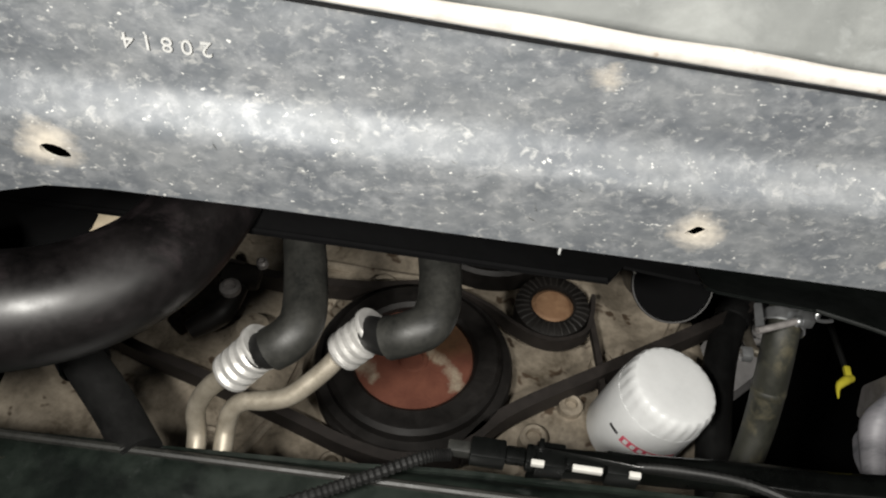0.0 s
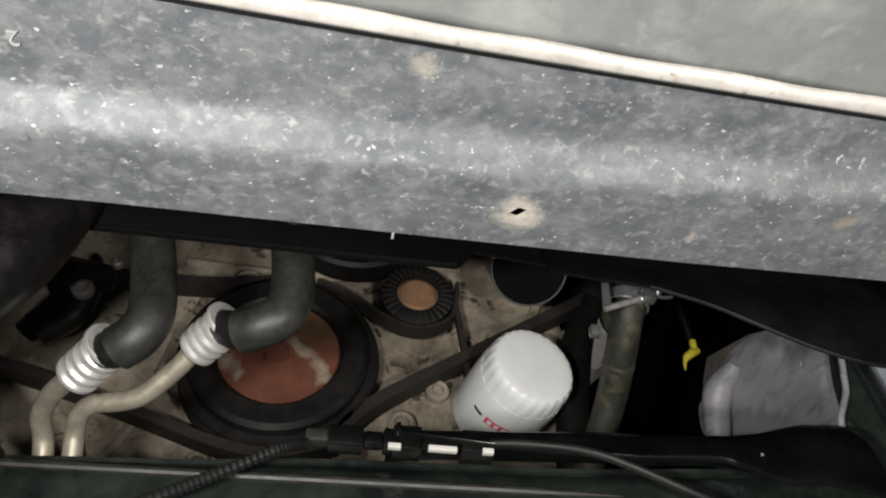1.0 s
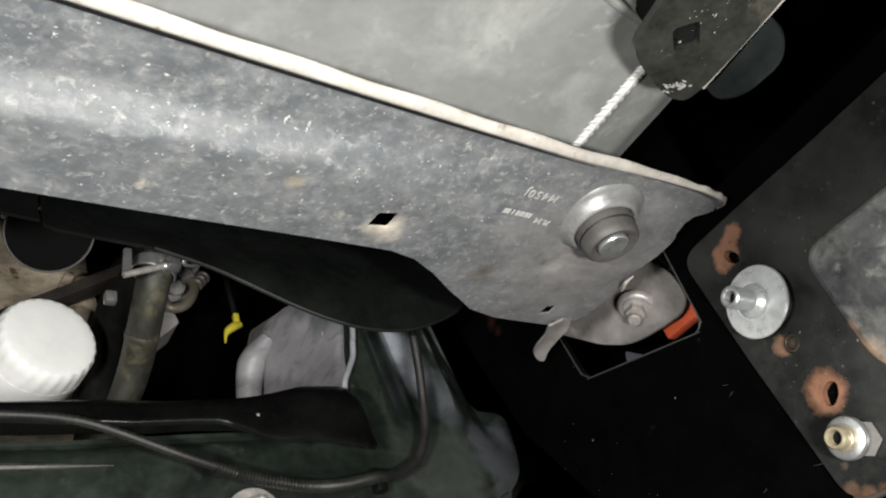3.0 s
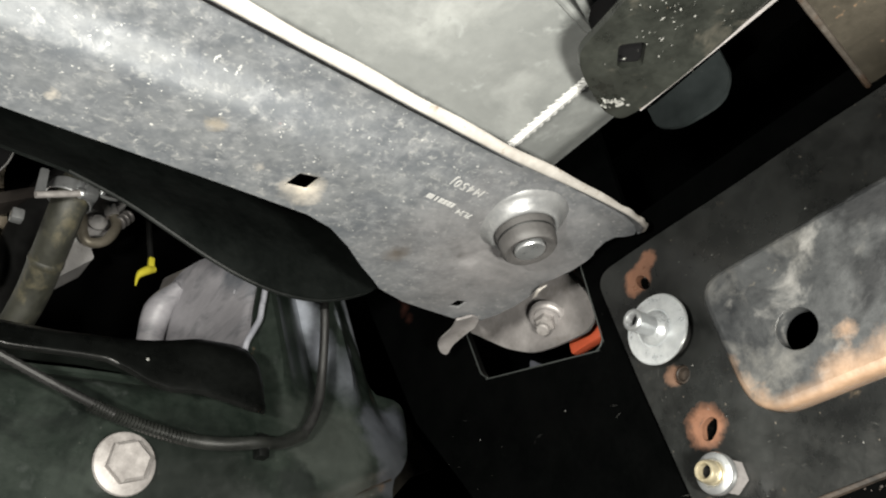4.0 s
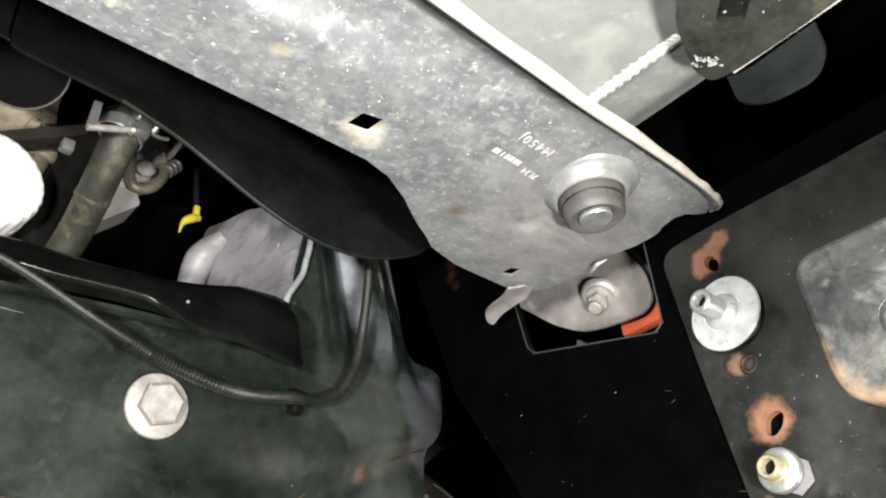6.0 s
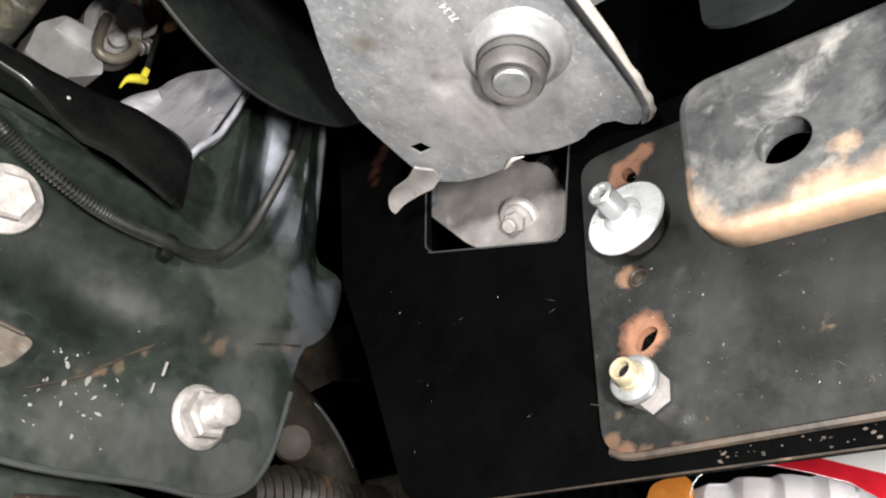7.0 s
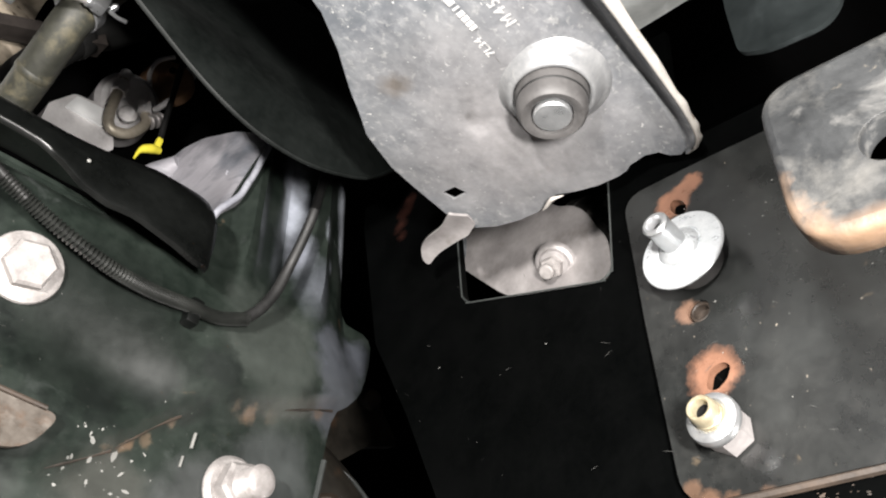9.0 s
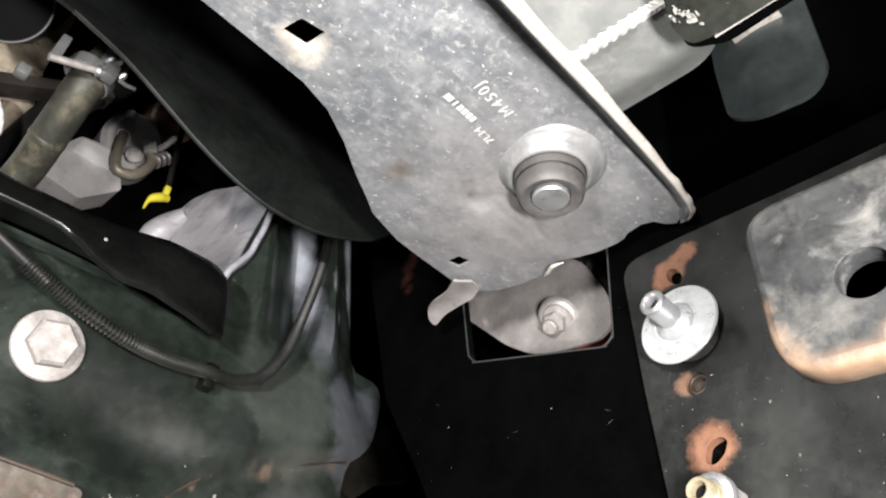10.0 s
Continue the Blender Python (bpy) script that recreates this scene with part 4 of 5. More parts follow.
    for k in range(n):
        t = (Vector(loop[(k + 1) % n]) - Vector(loop[k - 1])).normalized()
        m = Vector((-t.y, t.x)) * d
        p = Vector(loop[k]) + m
        out.append(tuple(p if within(p, loop) else Vector(loop[k]) - m))
    return out


tongue_face = part("tongue_plate", sheet(inset(TONGUE, 0.0030), lambda y, z: (0.3852, y, z), [ring2(0.0868, 0.4490, 0.0081, None, 28)], 0.006, 0.0095, (1, 0, 0)), HORN, tongue)
bm = bmesh.new()
loops = [[bm.verts.new((x, y, z)) for y, z in (inset(TONGUE, d) if d else TONGUE)] for d, x in ((0.0030, 0.38519), (0.0019, 0.3855), (0.0010, 0.3860), (0.0004, 0.3867), (0.0, 0.3878), (0.0, 0.3950), (0.0008, 0.3958), (0.0030, 0.3960))]
for u, v in zip(loops, loops[1:]):
    for k in range(len(u)):
        bm.faces.new((u[k], u[(k + 1) % len(u)], v[(k + 1) % len(u)], v[k]))
part("rounded_edge", bm, HORN, tongue, "thick rounded edge, rusted below", angle=75)
# Added disc that darkens the through hole in place of shade.
part("hole_shade_disc", lathe([(0.0080, 0.0), (0.0, 0.0)], (0.3935, 0.0868, 0.4490), (-1, 0, 0), 28), RUST_DARK, tongue_face, "dark brown disc standing in for shade in the hole")
part("hole_rim", lathe([(0.0079, -0.0002), (0.0085, -0.0004), (0.0090, 0.0004), (0.0079, 0.0006)], (0.3856, 0.0868, 0.4490), (1, 0, 0), 32, band=True), HORN, tongue_face, "worn hole rim")

# flaked paint along the lower edges
bm = bmesh.new()
for k in range(70):
    y = 0.165 - 0.19 * random.random() ** 1.3
    z = random.gauss(0.4165, 0.0016)
    r = random.uniform(0.0002, 0.0008)
    ring = [bm.verts.new((0.5072 - 0.0003 * random.random(), y + 1.6 * r * random.uniform(0.5, 1.2) * math.cos(a), z + r * random.uniform(0.4, 1.1) * math.sin(a))) for a in (2 * math.pi * i / 7 for i in range(7))]
    bm.faces.new(ring)
tagged(part("paint_flake", bm, RUST_DARK, wall, "pale flaked paint and rust specks"), kind="stuff")
scratches(panel, 70, ((-0.2, 0.45), (0.185, 0.228)), lambda x, y: tuple(Vector(panel_at(x, y)) + Vector((0, 0, -0.0005))), 0.008)

# ---- crossmember ----
cross = thing("crossmember", (0.2, 0.5, 0.45), "dark green-black pressed steel crossmember with a rolled edge", "car part")
LOW = [(-0.40, 0.46), (0.25, 0.43), (0.3575, 0.4428), (0.39, 0.466), (0.42, 0.500), (0.44, 0.517), (0.48, 0.533), (0.532, 0.557), (0.60, 0.58)]
TOP = [(-0.40, 0.577), (-0.28, 0.582), (-0.169, 0.587), (-0.059, 0.593), (0.014, 0.600), (0.192, 0.606), (0.30, 0.615), (0.60, 0.615)]


def cross_y(x, z):
    y = 0.490 + 0.20 * max(0, z - 0.57) + 5 * max(0, x - 0.515) ** 2
    y += 0.0125 * (1 - step01(z - along(x, LOW), -0.008, 0.018))
    y += 0.016 * (1 - step01(x, 0.30, 0.38)) * step01(z, along(x, TOP) - 0.016, along(x, TOP))
    y += 0.013 * math.exp(-((x - 0.375) / 0.055) ** 2 - ((z - 0.512) / 0.022) ** 2)
    k = step01(z, 0.590, 0.66) * step01(x, 0.415, 0.44)
    y += k * (0.010 * math.sin((x - 0.455) * 95) + 0.004 * math.sin((x - 0.44) * 190))
    return y


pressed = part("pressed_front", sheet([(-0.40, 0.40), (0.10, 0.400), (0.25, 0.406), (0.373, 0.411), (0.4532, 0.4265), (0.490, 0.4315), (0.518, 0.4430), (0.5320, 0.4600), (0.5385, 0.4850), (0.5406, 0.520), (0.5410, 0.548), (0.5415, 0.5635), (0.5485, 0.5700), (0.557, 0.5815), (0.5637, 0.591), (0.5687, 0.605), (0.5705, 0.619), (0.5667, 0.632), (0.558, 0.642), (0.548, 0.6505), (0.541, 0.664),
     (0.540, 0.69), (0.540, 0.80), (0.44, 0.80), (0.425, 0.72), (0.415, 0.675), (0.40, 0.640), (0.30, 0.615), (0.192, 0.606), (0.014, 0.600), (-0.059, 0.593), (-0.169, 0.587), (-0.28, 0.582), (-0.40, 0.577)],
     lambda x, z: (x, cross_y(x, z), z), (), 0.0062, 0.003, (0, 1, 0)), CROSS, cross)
part("pressed_ridge", tube([(x, 0.4912, 0.577 + 0.02 * x) for x in (-0.40, -0.25, -0.10, 0.05, 0.16, 0.22)], [0.0032] * 5 + [0.0005], 10), RUBBER_GREY, cross)
part("top_shelf", sheet([(-0.40, 0.505), (0.40, 0.505), (0.40, 0.62), (-0.40, 0.62)], lambda x, y: (x, y, along(x, TOP) - 0.001 - 0.25 * (y - 0.505)), (), 0.03, 0.003, (0, 0, -1)), CROSS, cross)
part("plate_rim", tube([(0.25, 0.4985, 0.4060), (0.373, 0.4985, 0.4115), (0.4532, 0.4995, 0.4268), (0.490, 0.5025, 0.4325), (0.518, 0.5035, 0.4430), (0.5320, 0.5035, 0.4600), (0.5385, 0.5035, 0.4850), (0.5406, 0.5040, 0.5260)], 0.0021, 8), RIM, pressed)
part("rear_flange", sheet([(0.20, 0.36), (0.47, 0.385), (0.50, 0.43), (0.20, 0.42)], lambda x, z: (x, 0.535, z), (), 0.02, 0.003, (0, 1, 0)), CROSS, cross)
part("rusty_lug", tube([(0.395, 0.535, 0.398), (0.43, 0.532, 0.402), (0.48, 0.534, 0.410), (0.52, 0.54, 0.418)], [0.008, 0.013, 0.012, 0.006], 12), RUST_DARK, cross, "rusty brown lug")
splashes(pressed, [(random.uniform(0.365, 0.43), random.uniform(0.435, 0.485)) for _ in range(34)], lambda x, z: (x, cross_y(x, z) - 0.0006, z), 0.0016)
splashes(pressed, [(random.uniform(0.30, 0.55), random.uniform(0.45, 0.60)) for _ in range(30)], lambda x, z: (x, cross_y(x, z) - 0.0012, z), 0.0006)
splashes(pressed, [(0.383, 0.462), (0.387, 0.452), (0.396, 0.470), (0.404, 0.463), (0.378, 0.470), (0.410, 0.455), (0.372, 0.459)], lambda x, z: (x, cross_y(x, z) - 0.0008, z), 0.0036)
part("scratch", box((0.4360, 0.5010, 0.4800), (0.4372, 0.5028, 0.4870), 0.0004), SPLASH, pressed, "short white scratch")
part("scratch", box((0.4395, 0.5010, 0.4935), (0.4410, 0.5030, 0.5035), 0.0004), SPLASH, pressed, "short white scratch")
RIDGE = [(0.62, 0.398), (0.6634, 0.4066), (0.6891, 0.4192), (0.715, 0.4245), (0.7433, 0.4282), (0.80, 0.432)]


def tower_x(y, z):
    k = step01(y, 0.512, 0.56)
    flat = 0.421 - 0.03 * (y - 0.5) + 0.006 * math.sin((z - 0.7) * 40)
    return along(z, RIDGE) * (1 - k) + flat * k + 0.008 * math.exp(-((y - 0.522) / 0.008) ** 2)


# Sheen and shade of this sheet are in its colour.
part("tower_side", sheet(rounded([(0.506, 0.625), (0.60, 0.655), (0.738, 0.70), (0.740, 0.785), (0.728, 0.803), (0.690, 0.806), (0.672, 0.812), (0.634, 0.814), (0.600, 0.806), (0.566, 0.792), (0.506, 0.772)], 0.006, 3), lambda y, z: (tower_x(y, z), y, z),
     [ring2(0.556, 0.7465, 0.0026, 0.0034, 10)], 0.0065, 0.003, (1, 0, 0)), TOWER, cross, "tower side, its pale sheen and shaded bend put into the colour")
part("tower_edge", tube([(along(z, RIDGE) + 0.0005, 0.5055, z) for z in (0.645, 0.6634, 0.676, 0.6891, 0.702, 0.715, 0.73, 0.7433, 0.77)], 0.0026, 12), EDGE_GLINT, cross, "bent tower edge, pale in place of its highlight")
scratches(pressed, 40, ((0.30, 0.53), (0.43, 0.58)), lambda x, z: (x, cross_y(x, z) - 0.0010, z), 0.007)
for a, b in ((0.496, 0.536), (0.362, 0.392), (0.394, 0.428)):
    part("seam_rust", tube([(x, cross_y(x, along(x, LOW) + 0.003) + 0.0002, along(x, LOW) + 0.003) for x in (a, a + 0.3 * (b - a), a + 0.6 * (b - a), b)], [0.0004, 0.0011, 0.0006, 0.0012], 8), RUST_DARK, pressed, "brown rust along the bend")
part("upper_gusset", sheet(rounded([(0.52, 0.760), (0.570, 0.800), (0.640, 0.838), (0.735, 0.872), (0.76, 0.85), (0.70, 0.79), (0.60, 0.77)], 0.006, 3), lambda y, z: (0.436, y, z), (), 0.012, 0.003, (1, 0, 0)), GALV_PLAIN, cross, "dull grey upper gusset")
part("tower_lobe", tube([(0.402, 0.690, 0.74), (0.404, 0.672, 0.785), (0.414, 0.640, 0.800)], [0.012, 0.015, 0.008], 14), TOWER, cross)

hex_bolt("crossmember_bolt", (0.3073, 0.4897, 0.5420), (0.02, -1, -0.15), 0.0208, 0.0145, 0.012, None, CHALK, "chalky grey flange bolt in the crossmember")
hex_bolt("control_arm_nut", (0.4740, 0.5020, 0.4790), (0.06, -1, 0.02), 0.0215, 0.0165, 0.015, (0.0100, 0.017), CHALK, "chalky grey flange nut on a thick stud")

trough = thing("wiring_trough", (0.25, 0.47, 0.58), "smooth black plastic wiring trough with an open end", "cable cover")
TRO_TOP, TRO_LOW = [(0.06, 0.600), (0.12, 0.608), (0.2039, 0.6150), (0.25, 0.6160), (0.29, 0.6205), (0.3126, 0.6265), (0.345, 0.6370), (0.372, 0.6395), (0.395, 0.6385)], [(0.06, 0.597), (0.126, 0.5920), (0.2234, 0.5915), (0.262, 0.5945), (0.279, 0.5950), (0.294, 0.5905), (0.306, 0.5840), (0.3216, 0.5805), (0.340, 0.5825), (0.366, 0.5795), (0.380, 0.5765), (0.395, 0.5775)]
bm, rings = bmesh.new(), []
for k in range(67):
    x = 0.062 + 0.331 * k / 66
    lo, hi = along(x, TRO_LOW), along(x, TRO_TOP)
    tip = max(0, (x - 0.372) / 0.021)
    lo, hi = lo + 0.002 * tip ** 4, hi - 0.015 * tip ** 3.4
    h = hi - lo
    face = 0.4560 - 0.004 * step01(x, 0.29, 0.34) + 0.006 * tip ** 3
    ring = [(0.502, hi - 0.002), (0.486, hi + 0.0005), (0.474, hi - 0.03 * h), (0.464, hi - 0.12 * h), (face + 0.003, hi - 0.32 * h), (face + 0.0005, lo + 0.45 * h), (face, lo + 0.20 * h), (face - 0.0015, lo + 0.07 * h), (face - 0.001, lo + 0.01 * h), (face + 0.002, lo - 0.001), (face + 0.006, lo + 0.003), (0.500, lo + 0.70 * h)]
    rings.append([bm.verts.new((x, y, z)) for y, z in ring])
for u, v in zip(rings, rings[1:]):
    for k in range(12):
        bm.faces.new((u[k], u[(k + 1) % 12], v[(k + 1) % 12], v[k]))
bm.faces.new(rings[0]), bm.faces.new(rings[-1][::-1])
shell = part("trough_shell", bm, PLASTIC, trough, angle=50)
part("white_speck", lathe([(0.0012, 0), (0.0008, 0.0004), (0, 0.0005)], (0.3035, 0.4525, 0.5990), (0, -1, 0), 8), SPLASH, shell)

loom = thing("wiring_loom", (0.3, 0.46, 0.56), "black corrugated wiring loom along the crossmember", "cable")
part("smooth_run", tube([(0.115, 0.462, 0.596), (0.150, 0.450, 0.592), (0.192, 0.447, 0.587), (0.247, 0.449, 0.5680), (0.285, 0.455, 0.5580)], 0.0031, 10, 8, 3, 0.0005), RUBBER, loom)
part("corrugated_run", tube([(0.270, 0.4535, 0.5610), (0.300, 0.459, 0.5565), (0.338, 0.466, 0.5540), (0.370, 0.474, 0.5585), (0.398, 0.4790, 0.5655), (0.420, 0.4800, 0.5690), (0.440, 0.4800, 0.5790)], 0.0046, 14, 7, 4, 0.0018), LOOM, loom, angle=70)
part("rising_run", tube([(0.437, 0.4800, 0.5765), (0.4470, 0.4790, 0.5905), (0.4545, 0.4780, 0.6100), (0.4600, 0.4790, 0.6350), (0.4680, 0.4830, 0.6720), (0.4745, 0.4880, 0.7120), (0.480, 0.496, 0.78)], 0.0040, 12, 8, 4, 0.0010), RUBBER, loom, angle=70)
part("clip", box((0.400, 0.4785, 0.5560), (0.409, 0.4880, 0.5740), 0.002), PLASTIC, loom)
part("left_run", tube([(0.012, 0.464, 0.5880), (-0.004, 0.462, 0.5825), (-0.0387, 0.460, 0.5620), (-0.0724, 0.458, 0.5430), (-0.13, 0.455, 0.515), (-0.20, 0.45, 0.49)], 0.0042, 12, 7, 3, 0.0010), RUBBER, loom, angle=25)
plug = thing("wiring_connector", (0.07, 0.462, 0.59), "black multi-piece wiring connector with white locks", "connector")
for x0, x1, r, m in ((0.010, 0.026, 0.0045, RUBBER_GREY), (0.024, 0.046, 0.0075, PLASTIC), (0.046, 0.058, 0.0050, PLASTIC), (0.058, 0.066, 0.0070, PLASTIC), (0.064, 0.082, 0.0090, PLASTIC), (0.082, 0.107, 0.0050, PLASTIC), (0.107, 0.128, 0.0085, PLASTIC)):
    part("housing", box((x0, 0.466 - r, 0.594 + 0.02 * x0 - r), (x1, 0.466 + r, 0.594 + 0.02 * x0 + r * 0.8), 0.0016), m, plug)
for x0, x1 in ((0.061, 0.069), (0.086, 0.104), (0.120, 0.127)):
    part("lock_bar", box((x0, 0.4560, 0.5845 + 0.02 * x0), (x1, 0.4600, 0.5880 + 0.02 * x0), 0.0006), WHITEBAR, plug, "white lock bar")
part("front_tab", box((0.0655, 0.4545, 0.5960), (0.0685, 0.4590, 0.6030), 0.0006), PLASTIC, plug)

strap = thing("steel_strap", (0.32, 0.475, 0.44), "bare steel strap end with light rust", "car part")
part("strap_sheet", sheet(rounded([(0.10, 0.466), (0.300, 0.470), (0.3540, 0.4700), (0.3440, 0.4470), (0.290, 0.4330), (0.10, 0.42)], [0.002, 0.01, 0.007, 0.012, 0.02, 0.002]), lambda x, z: (x, 0.472 + 0.008 * math.sin((z - 0.43) * 50), z), (), 0.008, 0.003, (0, 1, 0)), STRAP, strap)
part("rolled_edge", tube([(x, 0.4700 + 0.008 * math.sin((z - 0.43) * 50), z) for x, z in ((0.10, 0.466), (0.20, 0.468), (0.300, 0.470), (0.345, 0.4700))], 0.0014, 8), RUST_DARK, strap, "rusty rolled edge")
hex_bolt("strap_bolt", (0.292, 0.474, 0.4240), (0, -1, 0), 0.0115, 0.008, 0.008, None, BRASS, "small yellow zinc bolt under the strap")

# ---- black shield behind the panel ----
shield = thing("splash_shield", (0.2, 0.39, 0.66), "dull black plastic splash shield with a lobed edge", "car part")
EDGE = [(0.160, 0.699), (0.166, 0.694), (0.224, 0.686), (0.257, 0.6695), (0.2845, 0.656), (0.314, 0.6435), (0.342, 0.6350), (0.368, 0.6320), (0.398, 0.6355), (0.427, 0.647), (0.451, 0.663), (0.472, 0.69)]
shield_y = lambda x, z: 0.388 + 0.10 * max(0, z - 0.66) + 0.03 * math.sin((x + 0.05) * 6) * step01(z, 0.66, 0.74)
part("shield_sheet", sheet(EDGE + [(0.475, 0.80), (0.160, 0.80)], lambda x, z: (x, shield_y(x, z), z), (), 0.012, 0.003, (0, 1, 0)), SHIELD, shield)
part("rolled_rim", tube([(x, shield_y(x, z) + 0.001, z) for x, z in EDGE[2:]], 0.0015, 8, 4), SHIELD, shield)
# Added dark sheet that paints the shade between panel and hoses.
shade_gap = thing("shade_gap_sheet", (-0.1, 0.39, 0.68), "near-black sheet standing in for the dark gap above the hoses", "car part")
part("gap_panel", sheet([(-0.40, 0.675), (-0.095, 0.680), (0.0617, 0.6820), (0.095, 0.6835), (0.108, 0.711), (0.158, 0.706), (0.158, 0.80), (-0.40, 0.80)], lambda x, z: (x, shield_y(x, z), z), (), 0.012, 0.003, (0, 1, 0)), DARK, shade_gap)
part("gap_panel_edge", tube([(x, shield_y(x, z) - 0.0005, z + 0.001) for x, z in ((-0.40, 0.675), (-0.25, 0.6775), (-0.095, 0.680), (0.0617, 0.6820), (0.094, 0.6835))], 0.0016, 8), DARK, shade_gap)

# ---- engine ----
block = thing("engine_block", (0.0, 0.80, 0.6), "dusty beige cast aluminium engine front cover", "engine")


def cover_y(x, z):
    return 0.745 + 0.010 * math.sin(x * 31 + 1) * math.sin(z * 27) + 0.006 * math.sin(x * 75 + z * 40) - 0.012 * math.exp(-((x - 0.10 + 0.8 * (z - 0.8)) / 0.02) ** 2)


cover = part("front_cover", sheet(rounded([(-0.45, 0.50), (0.25, 0.50), (0.30, 0.70), (0.26, 0.95), (0.26, 1.15), (-0.45, 1.15)], 0.03), lambda x, z: (x, cover_y(x, z), z), (), 0.016, 0.02, (0, 1, 0)), BLOCK, block)
for x, z, r in ((-0.087, 0.915, 0.017), (0.125, 0.79, 0.012), (0.09, 0.75, 0.014), (0.13, 0.935, 0.013), (-0.20, 0.83, 0.016), (-0.22, 0.70, 0.016), (-0.10, 0.70, 0.013), (0.06, 0.70, 0.016), (0.16, 0.86, 0.012), (-0.26, 0.86, 0.014), (0.11, 0.69, 0.012)):
    part("boss", lathe([(r * 1.2, -0.02), (r, 0.0), (r, 0.012), (r * 0.8, 0.015), (r * 0.55, 0.0145), (r * 0.5, 0.008), (0, 0.008)], (x, cover_y(x, z), z), (0, -1, 0), 20), BLOCK, cover)
for pts in (((-0.30, 0.60), (-0.18, 0.72), (-0.14, 0.90)), ((0.02, 0.62), (0.09, 0.72), (0.18, 0.78), (0.24, 0.92)), ((-0.16, 0.95), (0.0, 0.93), (0.15, 0.97))):
    part("rib", tube([(x, cover_y(x, z) - 0.002, z) for x, z in pts], 0.006, 8), BLOCK, block)

crank = thing("crank_pulley", (-0.037, 0.70, 0.80), "black crank pulley with a rusted red hub", "pulley")
C = (-0.037, 0.70, 0.802)
part("belt_ring", lathe([(0.050, -0.028), (0.055, 0.0), (0.098, 0.0), (0.100, -0.004), (0.096, -0.008), (0.100, -0.012), (0.096, -0.016), (0.100, -0.020), (0.1, -0.03), (0.05, -0.03)], C, (0, -1, 0), 56), PULLEY, crank)
part("damper_ring", lathe([(0.058, -0.01), (0.060, 0.010), (0.064, 0.014), (0.083, 0.014), (0.088, 0.010), (0.089, 0.0)], C, (0, -1, 0), 56), PULLEY, crank)
part("hub", lathe([(0.061, 0.004), (0.056, 0.002), (0.050, -0.003), (0.030, -0.004), (0.024, 0.002), (0.016, 0.003), (0.014, 0.006), (0.010, 0.006), (0.009, 0.002), (0, 0.002)], C, (0, -1, 0), 48), RUST, crank, "red rusted hub")

idler = thing("idler_pulley", (0.099, 0.71, 0.90), "black ribbed idler pulley with a tan rusty cap", "pulley")
I = (0.099, 0.705, 0.898)
rim = part("ribbed_rim", lathe([(0.023, -0.018), (0.023, 0.004), (0.034, 0.004), (0.040, 0.002), (0.041, -0.02), (0.03, -0.02)], I, (0, -1, 0), 44), PULLEY, idler)
for k in range(30):
    a = 2 * math.pi * k / 30
    c, d = math.cos(a), math.sin(a)
    part("rib", tube([(I[0] + r * c, I[1] - y, I[2] + r * d) for r, y in ((0.0255, 0.0042), (0.0340, 0.0046), (0.0395, 0.0026))], 0.0011, 6, 1), RIBS, rim)
part("cap", lathe([(0.023, -0.001), (0.0205, 0.001), (0.018, 0.003), (0, 0.004)], I, (0, -1, 0), 36), RUST_TAN, idler, "tan rusty cap")


def belt(points, parent, width=0.020, thick=0.0045):
    """A flat drive belt through (x, z) places, its width along y."""
    path = smooth_path([(x, 0.712, z) for x, z in points], 6)
    bm, rings = bmesh.new(), []
    for i, c in enumerate(path):
        d = (path[min(i + 1, len(path) - 1)] - path[max(0, i - 1)]).normalized()
        n = Vector((-d.z, 0, d.x)) * thick / 2
        rings.append([bm.verts.new(c + s * n + Vector((0, w, 0))) for s, w in ((1, -width / 2), (-1, -width / 2), (-1, width / 2), (1, width / 2))])
    for u, v in zip(rings, rings[1:]):
        for k in range(4):
            bm.faces.new((u[k], u[(k + 1) % 4], v[(k + 1) % 4], v[k]))
    bm.faces.new(rings[0]), bm.faces.new(rings[-1][::-1])
    return part("belt_run", bm, BELT, parent)


drive = thing("drive_belt", (0.0, 0.712, 0.75), "dark brown-black rubber drive belt running round the pulleys", "belt")
belt([(0.020, 0.712), (0.060, 0.760), (0.15, 0.822), (0.256, 0.893), (0.32, 0.936)], drive, 0.024, 0.012)
belt([(-0.01, 0.905), (0.035, 0.885), (0.060, 0.868), (0.085, 0.856), (0.110, 0.855), (0.135, 0.870), (0.142, 0.895), (0.143, 0.92)], drive)
belt([(-0.36, 0.912), (-0.264, 0.897), (-0.192, 0.886), (-0.10, 0.890), (-0.03, 0.905)], drive, 0.024, 0.010)
belt([(-0.40, 0.812), (-0.318, 0.778), (-0.229, 0.752), (-0.15, 0.727), (-0.08, 0.704), (-0.03, 0.698), (0.02, 0.712)], drive, 0.024, 0.010)
belt([(0.140, 0.90), (0.150, 0.845), (0.155, 0.80)], drive, 0.01, 0.006)
pump = thing("pump_pulley", (0.03, 0.70, 1.0), "large black pump pulley", "pulley")
part("disc", lathe([(0.06, 0), (0.080, 0), (0.084, -0.004), (0.084, -0.03), (0.02, -0.03)], (0.025, 0.690, 1.003), (0, -1, 0), 48), PULLEY, pump)
part("face", lathe([(0.062, -0.004), (0.02, -0.008), (0.018, 0.002), (0, 0.003)], (0.025, 0.690, 1.003), (0, -1, 0), 40), PULLEY, pump)

filt = thing("oil_filter", (0.205, 0.68, 0.78), "white enamel oil filter with a fluted rim and red print", "oil filter")
F = Vector((0.2080, 0.6404, 0.7785))
